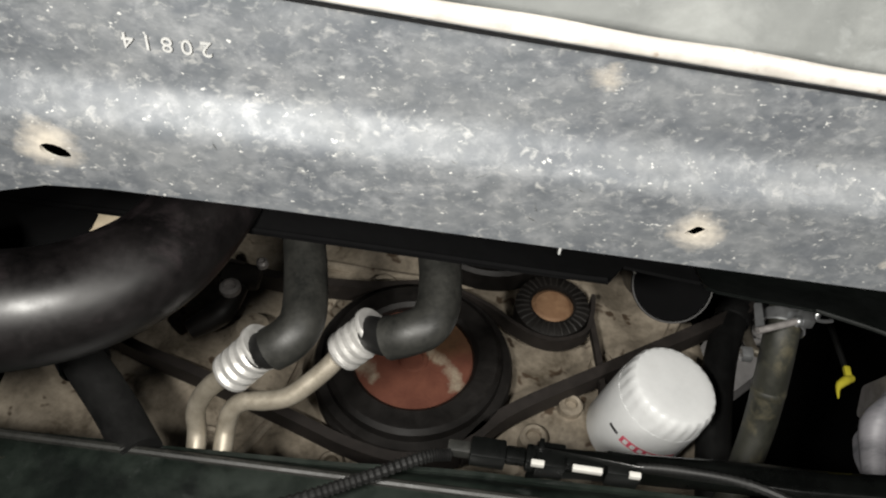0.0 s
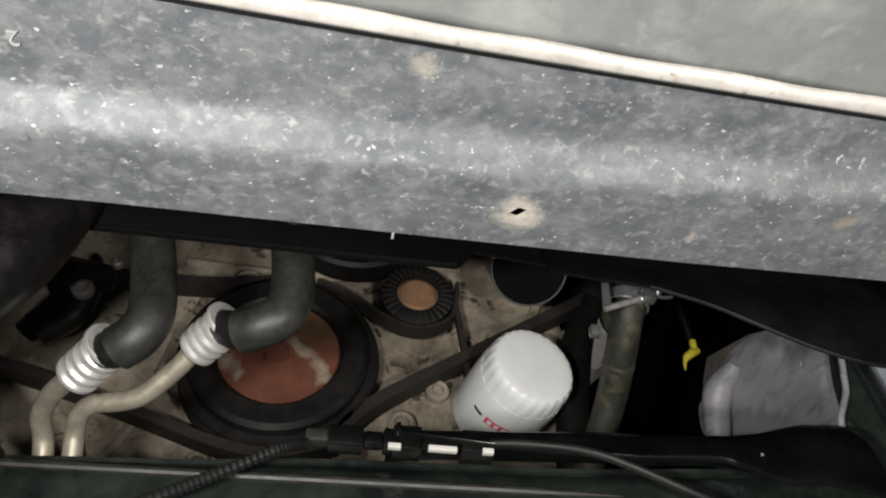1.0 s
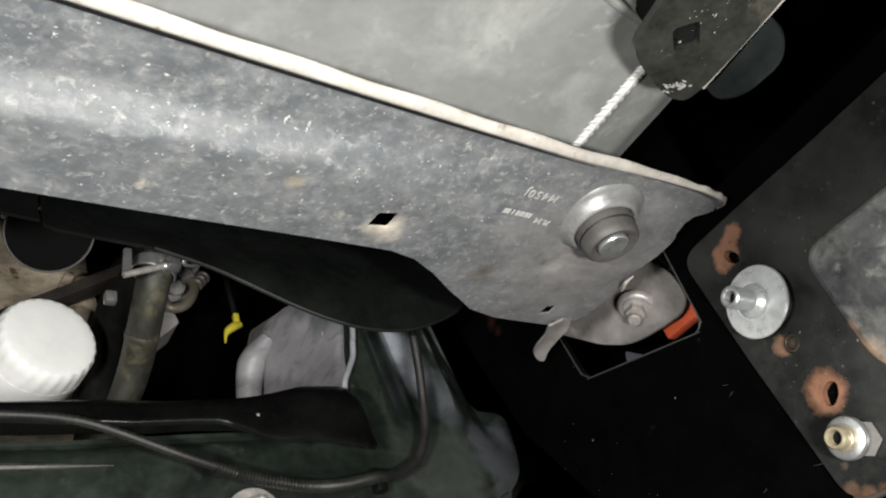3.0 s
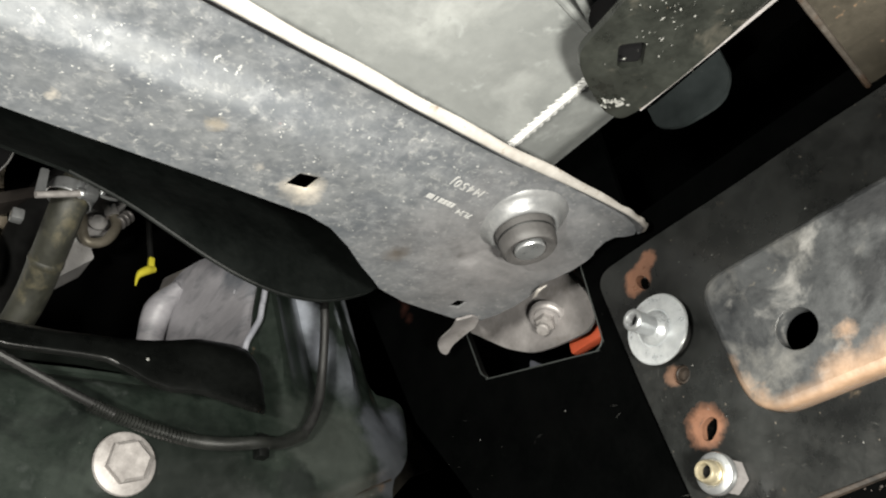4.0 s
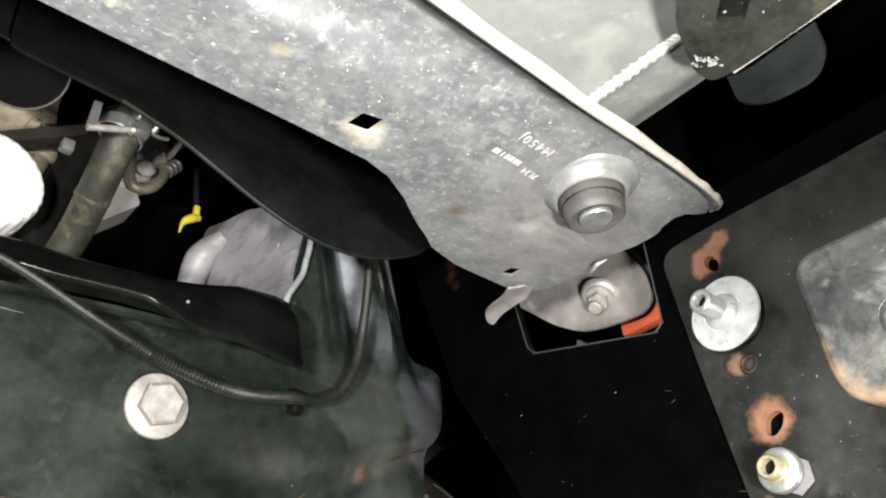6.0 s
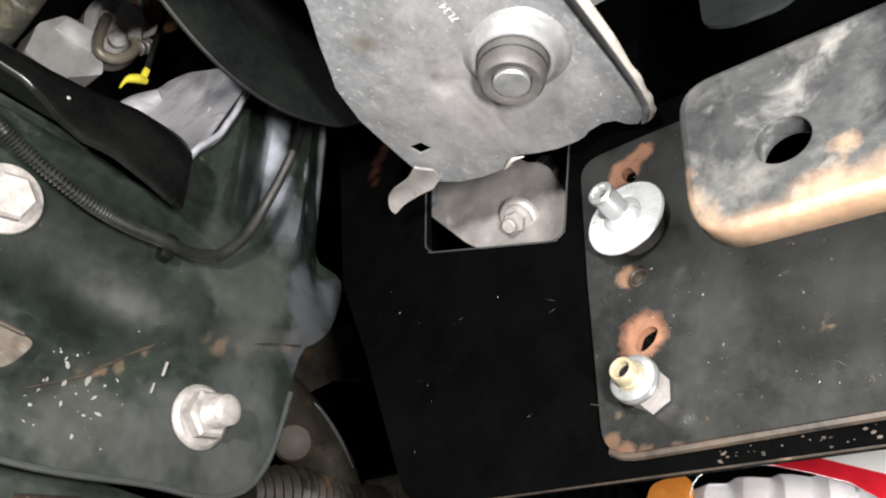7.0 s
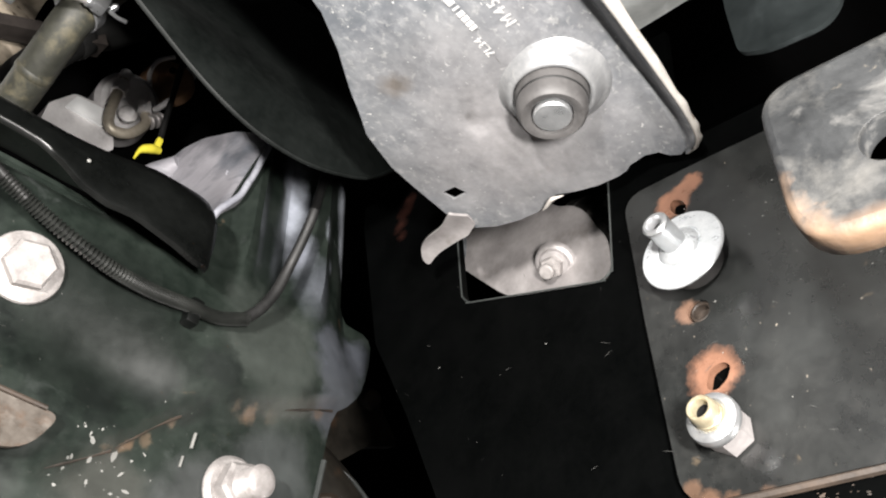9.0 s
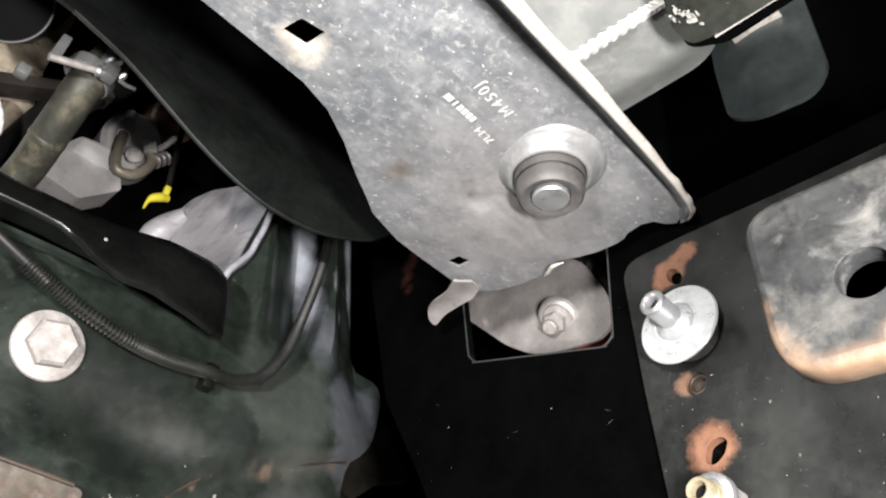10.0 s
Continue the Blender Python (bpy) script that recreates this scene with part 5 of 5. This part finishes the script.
AX = Vector((0.25, -1, 0.04)).normalized()
can = part("can", lathe([(0.0442, -0.098), (0.0459, -0.094), (0.0459, -0.032), (0.0451, -0.025)], F, AX, 64), WHITE, filt)
bm = bmesh.new()
rings = []
zx, zy = Vector((0, 0, 1)).cross(AX).normalized(), None
zy = AX.cross(zx)
for r, h, flute in ((0.0451, -0.027, 0), (0.0446, -0.020, 0.0008), (0.0440, -0.011, 0.0012), (0.0428, -0.0045, 0.0007), (0.0400, -0.001, 0), (0.0366, 0.0, 0), (0.0290, 0.0004, 0), (0.0, 0.0009, 0)):
    rings.append([bm.verts.new(F + AX * h)] if r == 0 else [bm.verts.new(F + AX * h + (r - flute * (k % 4 < 2)) * (math.cos(2 * math.pi * k / 96) * zx + math.sin(2 * math.pi * k / 96) * zy)) for k in range(96)])
for u, v in zip(rings, rings[1:]):
    for s in range(96):
        t = (s + 1) % 96
        bm.faces.new((u[s], u[t], v[t], v[s]) if len(v) > 1 else (u[s], u[t], v[0]))
part("fluted_dome", bm, WHITE, filt)


def wrap(a0, a1, h0, h1, r, n=10):
    """A strip wrapped round the filter can between two angles and two heights."""
    bm = bmesh.new()
    rows = [[bm.verts.new(F + AX * h + r * (math.cos(a) * zx + math.sin(a) * zy)) for h in (h0, h1)] for a in (a0 + (a1 - a0) * k / n for k in range(n + 1))]
    for u, v in zip(rows, rows[1:]):
        bm.faces.new((u[0], v[0], v[1], u[1]))
    return bm


LOWER = -math.pi / 2
part("red_band", wrap(LOWER - 0.70, LOWER + 0.50, -0.059, -0.050, 0.0461), PINK, can, "red printed band")
for k in range(6):
    part("print_bar", wrap(LOWER - 0.63 + 0.17 * k, LOWER - 0.53 + 0.17 * k, -0.0575, -0.0517, 0.0463, 3), WHITE, can)
part("black_bar", wrap(LOWER - 1.05, LOWER - 0.80, -0.056, -0.0525, 0.0462, 4), INK, can)

# ---- hoses and pipes ----
def ac_line(name, hose, ferrule, pipe, label):
    t = thing(name, hose[2], label, "hose", "paired crimped coolant lines")
    part("hose", tube(hose, 0.0138, 20), RUBBER_GREY, t, "dusty grey-black hose")
    a, b = Vector(ferrule[0]), Vector(ferrule[1])
    l = (b - a).length
    steps = [(0.0150, -0.001), (0.0155, 0.0), (0.0155, 0.002), (0.0135, 0.003)]
    for k in range(4):
        h = 0.15 * l + k * 0.2 * l
        steps += [(0.0118, h), (0.0138, h + 0.05 * l), (0.0138, h + 0.11 * l), (0.0118, h + 0.16 * l)]
    part("ferrule", lathe(steps + [(0.0090, l)], a, b - a, 28), FERRULE, t, "bright ringed crimp ferrule")
    part("sleeve", tube([hose[-2], hose[-1], tuple(a + (b - a) * 0.15)], 0.0112, 16), RUBBER, t)
    part("pipe", tube(pipe, 0.0066, 16), ALUPIPE, t, "dull aluminium pipe")
    top = Vector(hose[1])
    part("collar", lathe([(0.0135, 0), (0.0145, 0.001), (0.0145, 0.003), (0.0140, 0.004)], top, top - Vector(hose[0]), 24), RUBBER, t, "black band")
    for side in (-1, 1):
        part("clip_ear", tube([top + Vector((side * 0.0135, -0.006, 0.003)), top + Vector((side * 0.0165, -0.008, -0.001)), top + Vector((side * 0.0175, -0.008, -0.007))], [0.0012, 0.0020, 0.0010], 8), FERRULE, t, "bright clip ear")
    return t


ac_line("coolant_line", [(-0.110, 0.402, 0.760), (-0.1030, 0.410, 0.708), (-0.0940, 0.410, 0.674), (-0.0880, 0.410, 0.648), (-0.0868, 0.410, 0.631), (-0.0925, 0.413, 0.6205), (-0.1020, 0.419, 0.6160)], [(-0.1090, 0.4250, 0.6215), (-0.1330, 0.4530, 0.6130)],
        [(-0.1310, 0.4510, 0.6140), (-0.1430, 0.464, 0.6135), (-0.1530, 0.480, 0.6120), (-0.1590, 0.496, 0.6080), (-0.1580, 0.512, 0.5990), (-0.154, 0.525, 0.57)], "rubber hose crimped to a bent aluminium pipe")
ac_line("coolant_line", [(-0.018, 0.402, 0.760), (-0.0142, 0.410, 0.713), (-0.0090, 0.410, 0.682), (-0.0072, 0.410, 0.6590), (-0.0112, 0.411, 0.6440), (-0.0225, 0.414, 0.6375), (-0.0345, 0.421, 0.6370)], [(-0.0455, 0.432, 0.6500), (-0.0680, 0.456, 0.6420)],
        [(-0.0660, 0.454, 0.6430), (-0.0774, 0.465, 0.6330), (-0.0960, 0.478, 0.6205), (-0.1120, 0.484, 0.6175), (-0.1270, 0.488, 0.6170), (-0.1370, 0.498, 0.6130), (-0.1400, 0.512, 0.6030), (-0.137, 0.525, 0.57)], "rubber hose crimped to a long bent aluminium pipe")

intake = thing("black_pipe", (0.22, 0.60, 0.86), "black round pipe end with an aluminium band", "pipe")
part("pipe_body", lathe([(0.0350, 0.0), (0.0362, 0.0), (0.0365, 0.004), (0.0365, 0.11), (0.0345, 0.11), (0.0345, 0.004)], (0.1935, 0.585, 0.850), (0.15, 1, 1.05), 48, band=True), PLASTIC, intake)
# Near-black disc closing the mouth, in place of shade inside the pipe.
part("inner_wall", lathe([(0.0348, 0.003), (0.02, 0.006), (0, 0.006)], (0.1935, 0.585, 0.850), (0.15, 1, 1.05), 40), DARK, intake)
part("pipe_bend", tube([(0.203, 0.650, 0.918), (0.207, 0.685, 0.955), (0.212, 0.708, 1.0), (0.216, 0.712, 1.06)], [0.036, 0.038, 0.038, 0.038], 28), PLASTIC, intake)
part("end_band", lathe([(0.0352, -0.0018), (0.0364, -0.0018), (0.0372, 0.0015), (0.0352, 0.0010)], (0.1935, 0.585, 0.850), (0.15, 1, 1.05), 48, band=True), BUSH, intake, "bright aluminium band")
for lug in ([(0.154, 0.565, 0.8405), (0.1564, 0.565, 0.851), (0.161, 0.565, 0.858), (0.168, 0.565, 0.861)], [(0.175, 0.565, 0.851), (0.179, 0.565, 0.858), (0.186, 0.565, 0.862), (0.193, 0.565, 0.862)]):
    part("bright_lug", tube(lug, [0.0016, 0.0035, 0.0036, 0.0013], 10), FERRULE, intake, "bright curved lug")
hose_a = thing("heater_hose", (0.23, 0.58, 0.75), "dark rubber heater hose", "hose", "heater hoses beside the filter")
part("hose", tube([(0.3387, 0.715, 0.9944), (0.3210, 0.715, 0.9620), (0.2985, 0.715, 0.9266), (0.2767, 0.715, 0.8568), (0.2639, 0.715, 0.7724), (0.2574, 0.715, 0.6857)], 0.0172, 18), RUBBER, hose_a)
hose_b = thing("heater_hose", (0.26, 0.56, 0.75), "grey-green dusty mottled heater hose", "hose", "heater hoses beside the filter")
part("hose", tube([(0.286, 0.530, 0.850), (0.276, 0.535, 0.810), (0.2690, 0.545, 0.780), (0.2700, 0.580, 0.757), (0.2715, 0.620, 0.737), (0.2660, 0.650, 0.712), (0.2540, 0.670, 0.680), (0.239, 0.685, 0.64)], [0.0142, 0.0142, 0.0142, 0.0142, 0.0140, 0.0137, 0.0134, 0.0132], 18), OLIVE, hose_b)
part("end_sleeve", lathe([(0.0182, -0.010), (0.0192, -0.008), (0.0192, 0.008), (0.0182, 0.010)], (0.2985, 0.715, 0.9266), (0.025, 0, 0.06), 24, band=True), RUBBER, hose_a, "black rubber sleeve")
part("tape_band", lathe([(0.0141, -0.003), (0.0147, -0.002), (0.0147, 0.002), (0.0141, 0.003)], (0.2703, 0.590, 0.7517), (0.0015, 0.04, -0.021), 24, band=True), OLIVE, hose_b, "dusty tape band")
clamp = thing("hose_clamp", (0.26, 0.512, 0.765), "bright screw clamp with upright ears and a long screw", "clamp")
band = part("clamp_band", lathe([(0.0176, -0.006), (0.0186, -0.005), (0.0186, 0.005), (0.0176, 0.006)], (0.2680, 0.540, 0.7850), (0.25, -0.2, 1), 36, band=True), STEEL, clamp)
part("clamp_screw", tube([(0.2350, 0.5125, 0.7528), (0.250, 0.512, 0.7592), (0.270, 0.512, 0.7682)], 0.0028, 12), CHALK, clamp)
part("screw_collar", lathe([(0.0040, 0), (0.0046, 0.001), (0.0046, 0.004), (0.0040, 0.005)], (0.2655, 0.512, 0.7660), (0.9, 0, 0.42), 14), STEEL, clamp)
part("clamp_housing", box((0.2700, 0.507, 0.7645), (0.2800, 0.517, 0.7790), 0.0022), STEEL, clamp)
for x, z, r in ((0.2715, 0.7835, 0.0030), (0.2770, 0.7860, 0.0024), (0.2835, 0.7750, 0.0026)):
    part("bent_lug", lathe([(r, -0.004), (r * 1.1, -0.002), (r, 0.002), (r * 0.5, 0.004)], (x, 0.511, z), (0.3, -1, 0.4), 10), STEEL, clamp)
part("clamp_tail", tube([(0.280, 0.512, 0.7715), (0.288, 0.512, 0.7705), (0.2955, 0.512, 0.7722)], 0.0016, 8), STEEL, clamp)
part("clamp_ear", sheet([(0.2655, 0.7800), (0.2660, 0.8040), (0.2675, 0.8085), (0.2720, 0.7960), (0.2740, 0.7800)], lambda x, z: (x, 0.513, z), (), 0.005, 0.0012, (0, 1, 0)), STEEL, clamp)
part("clamp_ear", sheet(rounded([(0.2345, 0.7560), (0.2362, 0.7820), (0.2425, 0.7830), (0.2420, 0.7580)], 0.0015, 3), lambda x, z: (x, 0.5145, z), (), 0.005, 0.0012, (0, 1, 0)), STEEL, clamp)
part("clamp_link", box((0.222, 0.5150, 0.7290), (0.231, 0.5230, 0.7390), 0.002), STEEL, clamp)

tag_wire = thing("yellow_tag", (0.40, 0.72, 0.85), "yellow plastic tag hanging on a black wire", "tag")
part("wire", tube([(0.400, 0.722, 1.02), (0.4027, 0.720, 0.9887), (0.4087, 0.720, 0.9273), (0.4140, 0.720, 0.8774)], 0.0032, 10), RUBBER, tag_wire)
part("tag_body", tube([(0.416, 0.716, 0.866), (0.408, 0.714, 0.861), (0.4010, 0.714, 0.855), (0.3975, 0.714, 0.848), (0.3960, 0.714, 0.838)], [0.0038, 0.0050, 0.0044, 0.0022, 0.0010], 12), YELLOW, tag_wire)
part("tag_tab", box((0.4085, 0.712, 0.862), (0.4150, 0.718, 0.879), 0.0015), YELLOW, tag_wire)

deep = thing("power_steering_pump", (0.37, 0.82, 0.95), "pale aluminium pump body with curved pipes and a rusty flange", "engine part")
# Camera place about which the pump is scaled to fit its view.
PUMP_EYE = Vector((0.218, 0.056, 0.287))
BACK = Matrix.Translation(PUMP_EYE) @ Matrix.Scale(1.24, 4) @ Matrix.Translation(-PUMP_EYE)


def far(name, bm, *rest, **more):
    """A pump part, scaled up and set back into the engine bay along the camera's sight lines."""
    bm.transform(BACK)
    return part(name, bm, *rest, **more)


far("pump_body", lathe([(0.0, 0.002), (0.030, 0.002), (0.036, -0.004), (0.037, -0.06), (0.030, -0.07)], (0.386, 0.795, 0.972), (-0.15, -1, -0.35), 40), PUMP, deep)
far("pump_block", sheet(rounded([(0.316, 0.905), (0.334, 0.935), (0.372, 0.945), (0.395, 0.90), (0.36, 0.868), (0.32, 0.872)], 0.004), lambda x, z: (x, 0.792 + 0.25 * max(0, 0.912 - z), z), (), 0.012, 0.04, (0, 1, 0)), PUMP, deep)
far("bright_pad", sheet(rounded([(0.331, 0.911), (0.3364, 0.931), (0.367, 0.937), (0.3738, 0.9147)], 0.002), lambda x, z: (x, 0.7885, z), (), 0.008, 0.004, (0, 1, 0)), WHITE, deep, "machined bright pad")
far("curved_pipe", tube([(0.3650, 0.765, 0.975), (0.3655, 0.765, 0.945), (0.3690, 0.765, 0.909), (0.3780, 0.765, 0.898), (0.3950, 0.765, 0.9065), (0.4060, 0.766, 0.932), (0.3980, 0.768, 0.952)], 0.0058, 14), ALUPIPE, deep)
far("pipe_nut", lathe([(0.0086, 0), (0.0086, 0.016), (0.0070, 0.018)], (0.3655, 0.765, 0.946), (0, 0, 1), 6), PUMP, deep, angle=20)
far("pipe_nut", lathe([(0.0066, 0), (0.0066, 0.012), (0.0050, 0.014)], (0.3645, 0.765, 0.966), (-0.02, 0, 1), 12), PUMP, deep)
far("pipe_nut", lathe([(0.0082, 0), (0.0082, 0.014), (0.006, 0.016)], (0.4010, 0.767, 0.944), (-0.4, 0, 1), 6), PUMP, deep, angle=20)
far("end_fitting", lathe([(0.009, 0), (0.010, 0.006), (0.006, 0.012), (0, 0.013)], (0.3865, 0.772, 0.9320), (-0.3, -1, -0.2), 14), PUMP, deep)
for k in range(3):
    far("washer_stack", lathe([(0.0075, 0), (0.0085, 0.001), (0.0085, 0.003), (0.0075, 0.004)], (0.4080 + 0.0045 * k, 0.766, 0.936 + 0.006 * k), (0.5, 0.1, 0.8), 16), GALV_PLAIN, deep)
far("flange_disc", lathe([(0.0, 0.0), (0.008, 0.001), (0.010, 0.004), (0.030, 0.002), (0.0325, -0.002), (0.0325, -0.010)], (0.413, 0.790, 1.030), (-0.55, -0.8, -0.1), 36), RUST_TAN, deep, "tan rusty flange")
# Near-black disc on the flange painting the darkness of a hole.
far("flange_hole_disc", lathe([(0.0046, 0.0), (0.0046, 0.001)], (0.4125, 0.782, 1.043), (-0.55, -0.8, -0.1), 16), DARK, deep)
far("flange_rim", tube([(0.398, 0.787, 1.004), (0.392, 0.790, 1.025), (0.395, 0.789, 1.050), (0.408, 0.782, 1.064)], 0.0028, 8), PUMP, deep)
far("flange_ear", box((0.424, 0.776, 1.046), (0.440, 0.786, 1.060), 0.003), PUMP, deep)
far("flat_bar", tube([(0.4056, 0.770, 0.9561), (0.4120, 0.770, 0.966), (0.4201, 0.770, 0.9871)], 0.0036, 8), PUMP, deep)

# Black sheets added to shut out the sky behind and above the engine.
bay = thing("bay_backdrop", (0.1, 1.2, 0.6), "near-black backdrop sheets added round the engine bay", "panel", kind="structure")
part("backdrop_rear", box((-0.9, 1.15, 0.35), (1.2, 1.18, 1.6), 0.01), DARK, bay)
part("backdrop_top", box((-0.9, -1.2, 1.30), (1.2, 1.16, 1.33), 0.01), DARK, bay)
part("backdrop_side", box((1.17, -1.2, 0.66), (1.2, 1.14, 1.29), 0.01), DARK, bay)
part("backdrop_front", box((-0.9, -1.23, 0.66), (1.16, -1.20, 1.29), 0.01), DARK, bay)

tens = thing("belt_tensioner", (-0.2, 0.66, 0.78), "dark belt tensioner with pale bolts", "engine part")
part("body", tube([(-0.262, 0.690, 0.795), (-0.235, 0.680, 0.815), (-0.222, 0.672, 0.845)], [0.010, 0.014, 0.009], 14), PULLEY, tens)
part("bracket", box((-0.245, 0.665, 0.845), (-0.205, 0.680, 0.868), 0.004), PULLEY, tens)
for x, z, r in ((-0.2277, 0.832, 0.0105), (-0.205, 0.868, 0.006)):
    part("bolt", lathe([(r, 0), (r, 0.006), (r * 0.6, 0.008), (r * 0.55, 0.004), (0, 0.004)], (x, 0.664, z), (0, -1, 0), 14), CHALK, tens)
part("lug", lathe([(0.020, 0), (0.022, 0.01), (0.016, 0.018), (0, 0.020)], (-0.200, 0.700, 0.805), (0, -1, 0), 20), BLOCK, tens)
part("red_cover", tube([(-0.33, 0.64, 0.80), (-0.29, 0.635, 0.815), (-0.262, 0.63, 0.845)], [0.02, 0.026, 0.016], 14), MAROON, tens)

radh = thing("radiator_hose", (-0.17, 0.36, 0.6), "wide shiny black moulded radiator hose", "hose")
part("hose", tube([(-0.300, 0.352, 0.556), (-0.232, 0.358, 0.577), (-0.195, 0.362, 0.596), (-0.167, 0.366, 0.630), (-0.155, 0.370, 0.675), (-0.150, 0.38, 0.76)], [0.032, 0.032, 0.031, 0.030, 0.030, 0.030], 28), HOSE, radh)
part("clamp_ring", lathe([(0.0325, -0.006), (0.034, -0.005), (0.034, 0.005), (0.0325, 0.006)], (-0.240, 0.357, 0.5735), (1, 0.1, 0.35), 40, band=True), STEEL, radh, "bright screw clamp")
fan = thing("fan_shroud_ring", (-0.22, 0.36, 0.66), "black round shroud end with a blue plug", "car part")
part("ring", lathe([(0.030, 0), (0.040, 0.002), (0.042, 0.02), (0.03, 0.03)], (-0.283, 0.42, 0.700), (0.2, -1, -0.4), 36), DARK, fan)
part("plug", lathe([(0.016, 0), (0.018, 0.006), (0.010, 0.012), (0, 0.013)], (-0.254, 0.335, 0.600), (0.3, -1, -0.3), 24), BLUE, fan, "blue plug")
clip2 = thing("beige_clip", (-0.2, 0.40, 0.66), "beige plastic clip beside the hose", "clip")
part("clip_body", lathe([(0.0, 0.003), (0.014, 0.002), (0.017, 0.0), (0.017, -0.008)], (-0.2330, 0.415, 0.6960), (0.1, -1, -0.3), 24), BEIGE, clip2)
ribbed = thing("ribbed_conduit", (-0.22, 0.5, 0.6), "black ribbed conduit beside the pipes", "hose")
part("conduit", tube([(-0.275, 0.50, 0.665), (-0.248, 0.50, 0.636), (-0.215, 0.50, 0.606), (-0.185, 0.50, 0.575)], 0.0150, 18, 14, 3, 0.0022), RUBBER, ribbed, angle=80)
part("end_collar", lathe([(0.0160, -0.006), (0.0178, -0.005), (0.0178, 0.005), (0.0160, 0.006)], (-0.250, 0.50, 0.638), (0.027, 0, -0.029), 24, band=True), PLASTIC, ribbed, "smooth black collar")

# ---- beyond the rail ----
lamp = thing("headlamp", (0.80, 0.26, 0.45), "clear headlamp with chrome reflectors and an amber corner", "headlamp")
part("reflector", sheet(rounded([(0.155, 0.30), (0.365, 0.33), (0.372, 0.52), (0.30, 0.537), (0.21, 0.528), (0.16, 0.48)], 0.03), lambda y, z: (0.83 + 0.005 * math.sin(y * 190) + 0.004 * math.sin(z * 70), y, z), (), 0.008, 0.003, (1, 0, 0)), CHROME, lamp, angle=30)
part("amber_corner", sheet(rounded([(0.315, 0.40), (0.368, 0.42), (0.362, 0.532), (0.325, 0.537)], 0.012), lambda y, z: (0.808, y, z), (), 0.01, 0.004, (1, 0, 0)), AMBER, lamp, "amber side lens")
lens = part("lens", sheet(rounded([(0.155, 0.30), (0.322, 0.33), (0.325, 0.534), (0.28, 0.5365), (0.21, 0.528), (0.16, 0.48)], 0.03), lambda y, z: (0.800 + 1.0 * (y - 0.25) ** 2, y, z), (), 0.012, 0.002, (1, 0, 0)), GLASS, lamp, "clear lens")
lens.visible_shadow = False
wing = thing("red_wing", (0.80, 0.2, 0.55), "white wing panel with a glossy red stripe round the headlamp", "car body")
part("red_stripe", sheet([(0.325, 0.5365), (0.3025, 0.5380), (0.2800, 0.5350), (0.2549, 0.5300), (0.2300, 0.5215), (0.2029, 0.5105), (0.17, 0.485), (0.16, 0.45), (0.13, 0.45), (0.145, 0.49), (0.1781, 0.5127), (0.2200, 0.5300), (0.2617, 0.5412), (0.3025, 0.5418), (0.325, 0.5400)], lambda y, z: (0.797, y, z), (), 0.012, 0.003, (1, 0, 0)), RED, wing, "glossy red stripe")
part("white_panel", sheet([(0.395, 0.5380), (0.325, 0.5385), (0.3025, 0.5400), (0.2617, 0.5395), (0.2200, 0.5280), (0.1781, 0.5110), (0.145, 0.488), (0.13, 0.45), (-0.3, 0.40), (-0.3, 0.66), (0.395, 0.66)], lambda y, z: (0.802, y, z), (), 0.03, 0.003, (1, 0, 0)), WHITE, wing, "white painted panel")
grille = thing("black_grille", (0.84, 0.45, 0.5), "black slatted grille beside the headlamp", "grille")
for k in range(9):
    part("slat", box((0.82, 0.392 + 0.014 * k, 0.40), (0.845, 0.399 + 0.014 * k, 0.54), 0.001), PLASTIC, grille)

knuckle = thing("suspension_arm", (0.66, 0.65, 0.55), "dirty brown iron suspension arm behind the crossmember", "car part")
part("knuckle_plate", sheet(rounded([(0.622, 0.600), (0.632, 0.628), (0.650, 0.651), (0.684, 0.699), (0.706, 0.699), (0.739, 0.657), (0.703, 0.644), (0.666, 0.609), (0.642, 0.590)], 0.008, 4), lambda x, z: (x, 0.660 + 0.006 * math.sin(x * 40), z), (), 0.01, 0.01, (0, 1, 0)), BROWN, knuckle, "flat dirty knuckle plate")
part("plate_lug", lathe([(0.012, -0.008), (0.012, 0.0), (0.009, 0.004), (0, 0.005)], (0.694, 0.655, 0.692), (-0.2, -1, -0.2), 18), BROWN, knuckle)
part("lower_arm", tube([(0.580, 0.63, 0.585), (0.6150, 0.63, 0.573), (0.650, 0.63, 0.559), (0.690, 0.63, 0.537), (0.735, 0.64, 0.505)], [0.028, 0.030, 0.029, 0.026, 0.022], 24), BROWN, knuckle, "curved dirty lower arm")
# Pale tube painting the highlight along the arm.
part("arm_glint_line", tube([(0.634, 0.605, 0.580), (0.650, 0.602, 0.572), (0.675, 0.602, 0.557), (0.700, 0.606, 0.540)], [0.0008, 0.0018, 0.0018, 0.0008], 8), RIM, knuckle, "pale line standing in for the arm's highlight")
part("rust_spot", lathe([(0.018, -0.004), (0.015, 0.0), (0.010, 0.0012), (0, 0.0016)], (0.6230, 0.600, 0.534), (-0.5, -0.7, -0.4), 20), RUST_DARK, knuckle, "brown rust patch")
part("boot", tube([(0.590, 0.610, 0.478), (0.640, 0.610, 0.494), (0.695, 0.615, 0.503), (0.765, 0.625, 0.530)], [0.022, 0.026, 0.024, 0.016], 22, 6, 2, 0.0035), BROWN, knuckle, "ribbed rubber boot", angle=70)
part("tie_rod", tube([(0.70, 0.645, 0.505), (0.759, 0.64, 0.532), (0.821, 0.64, 0.560), (0.90, 0.64, 0.585)], [0.015, 0.020, 0.022, 0.018], 18), BROWN, knuckle, "dirty grey steering link")
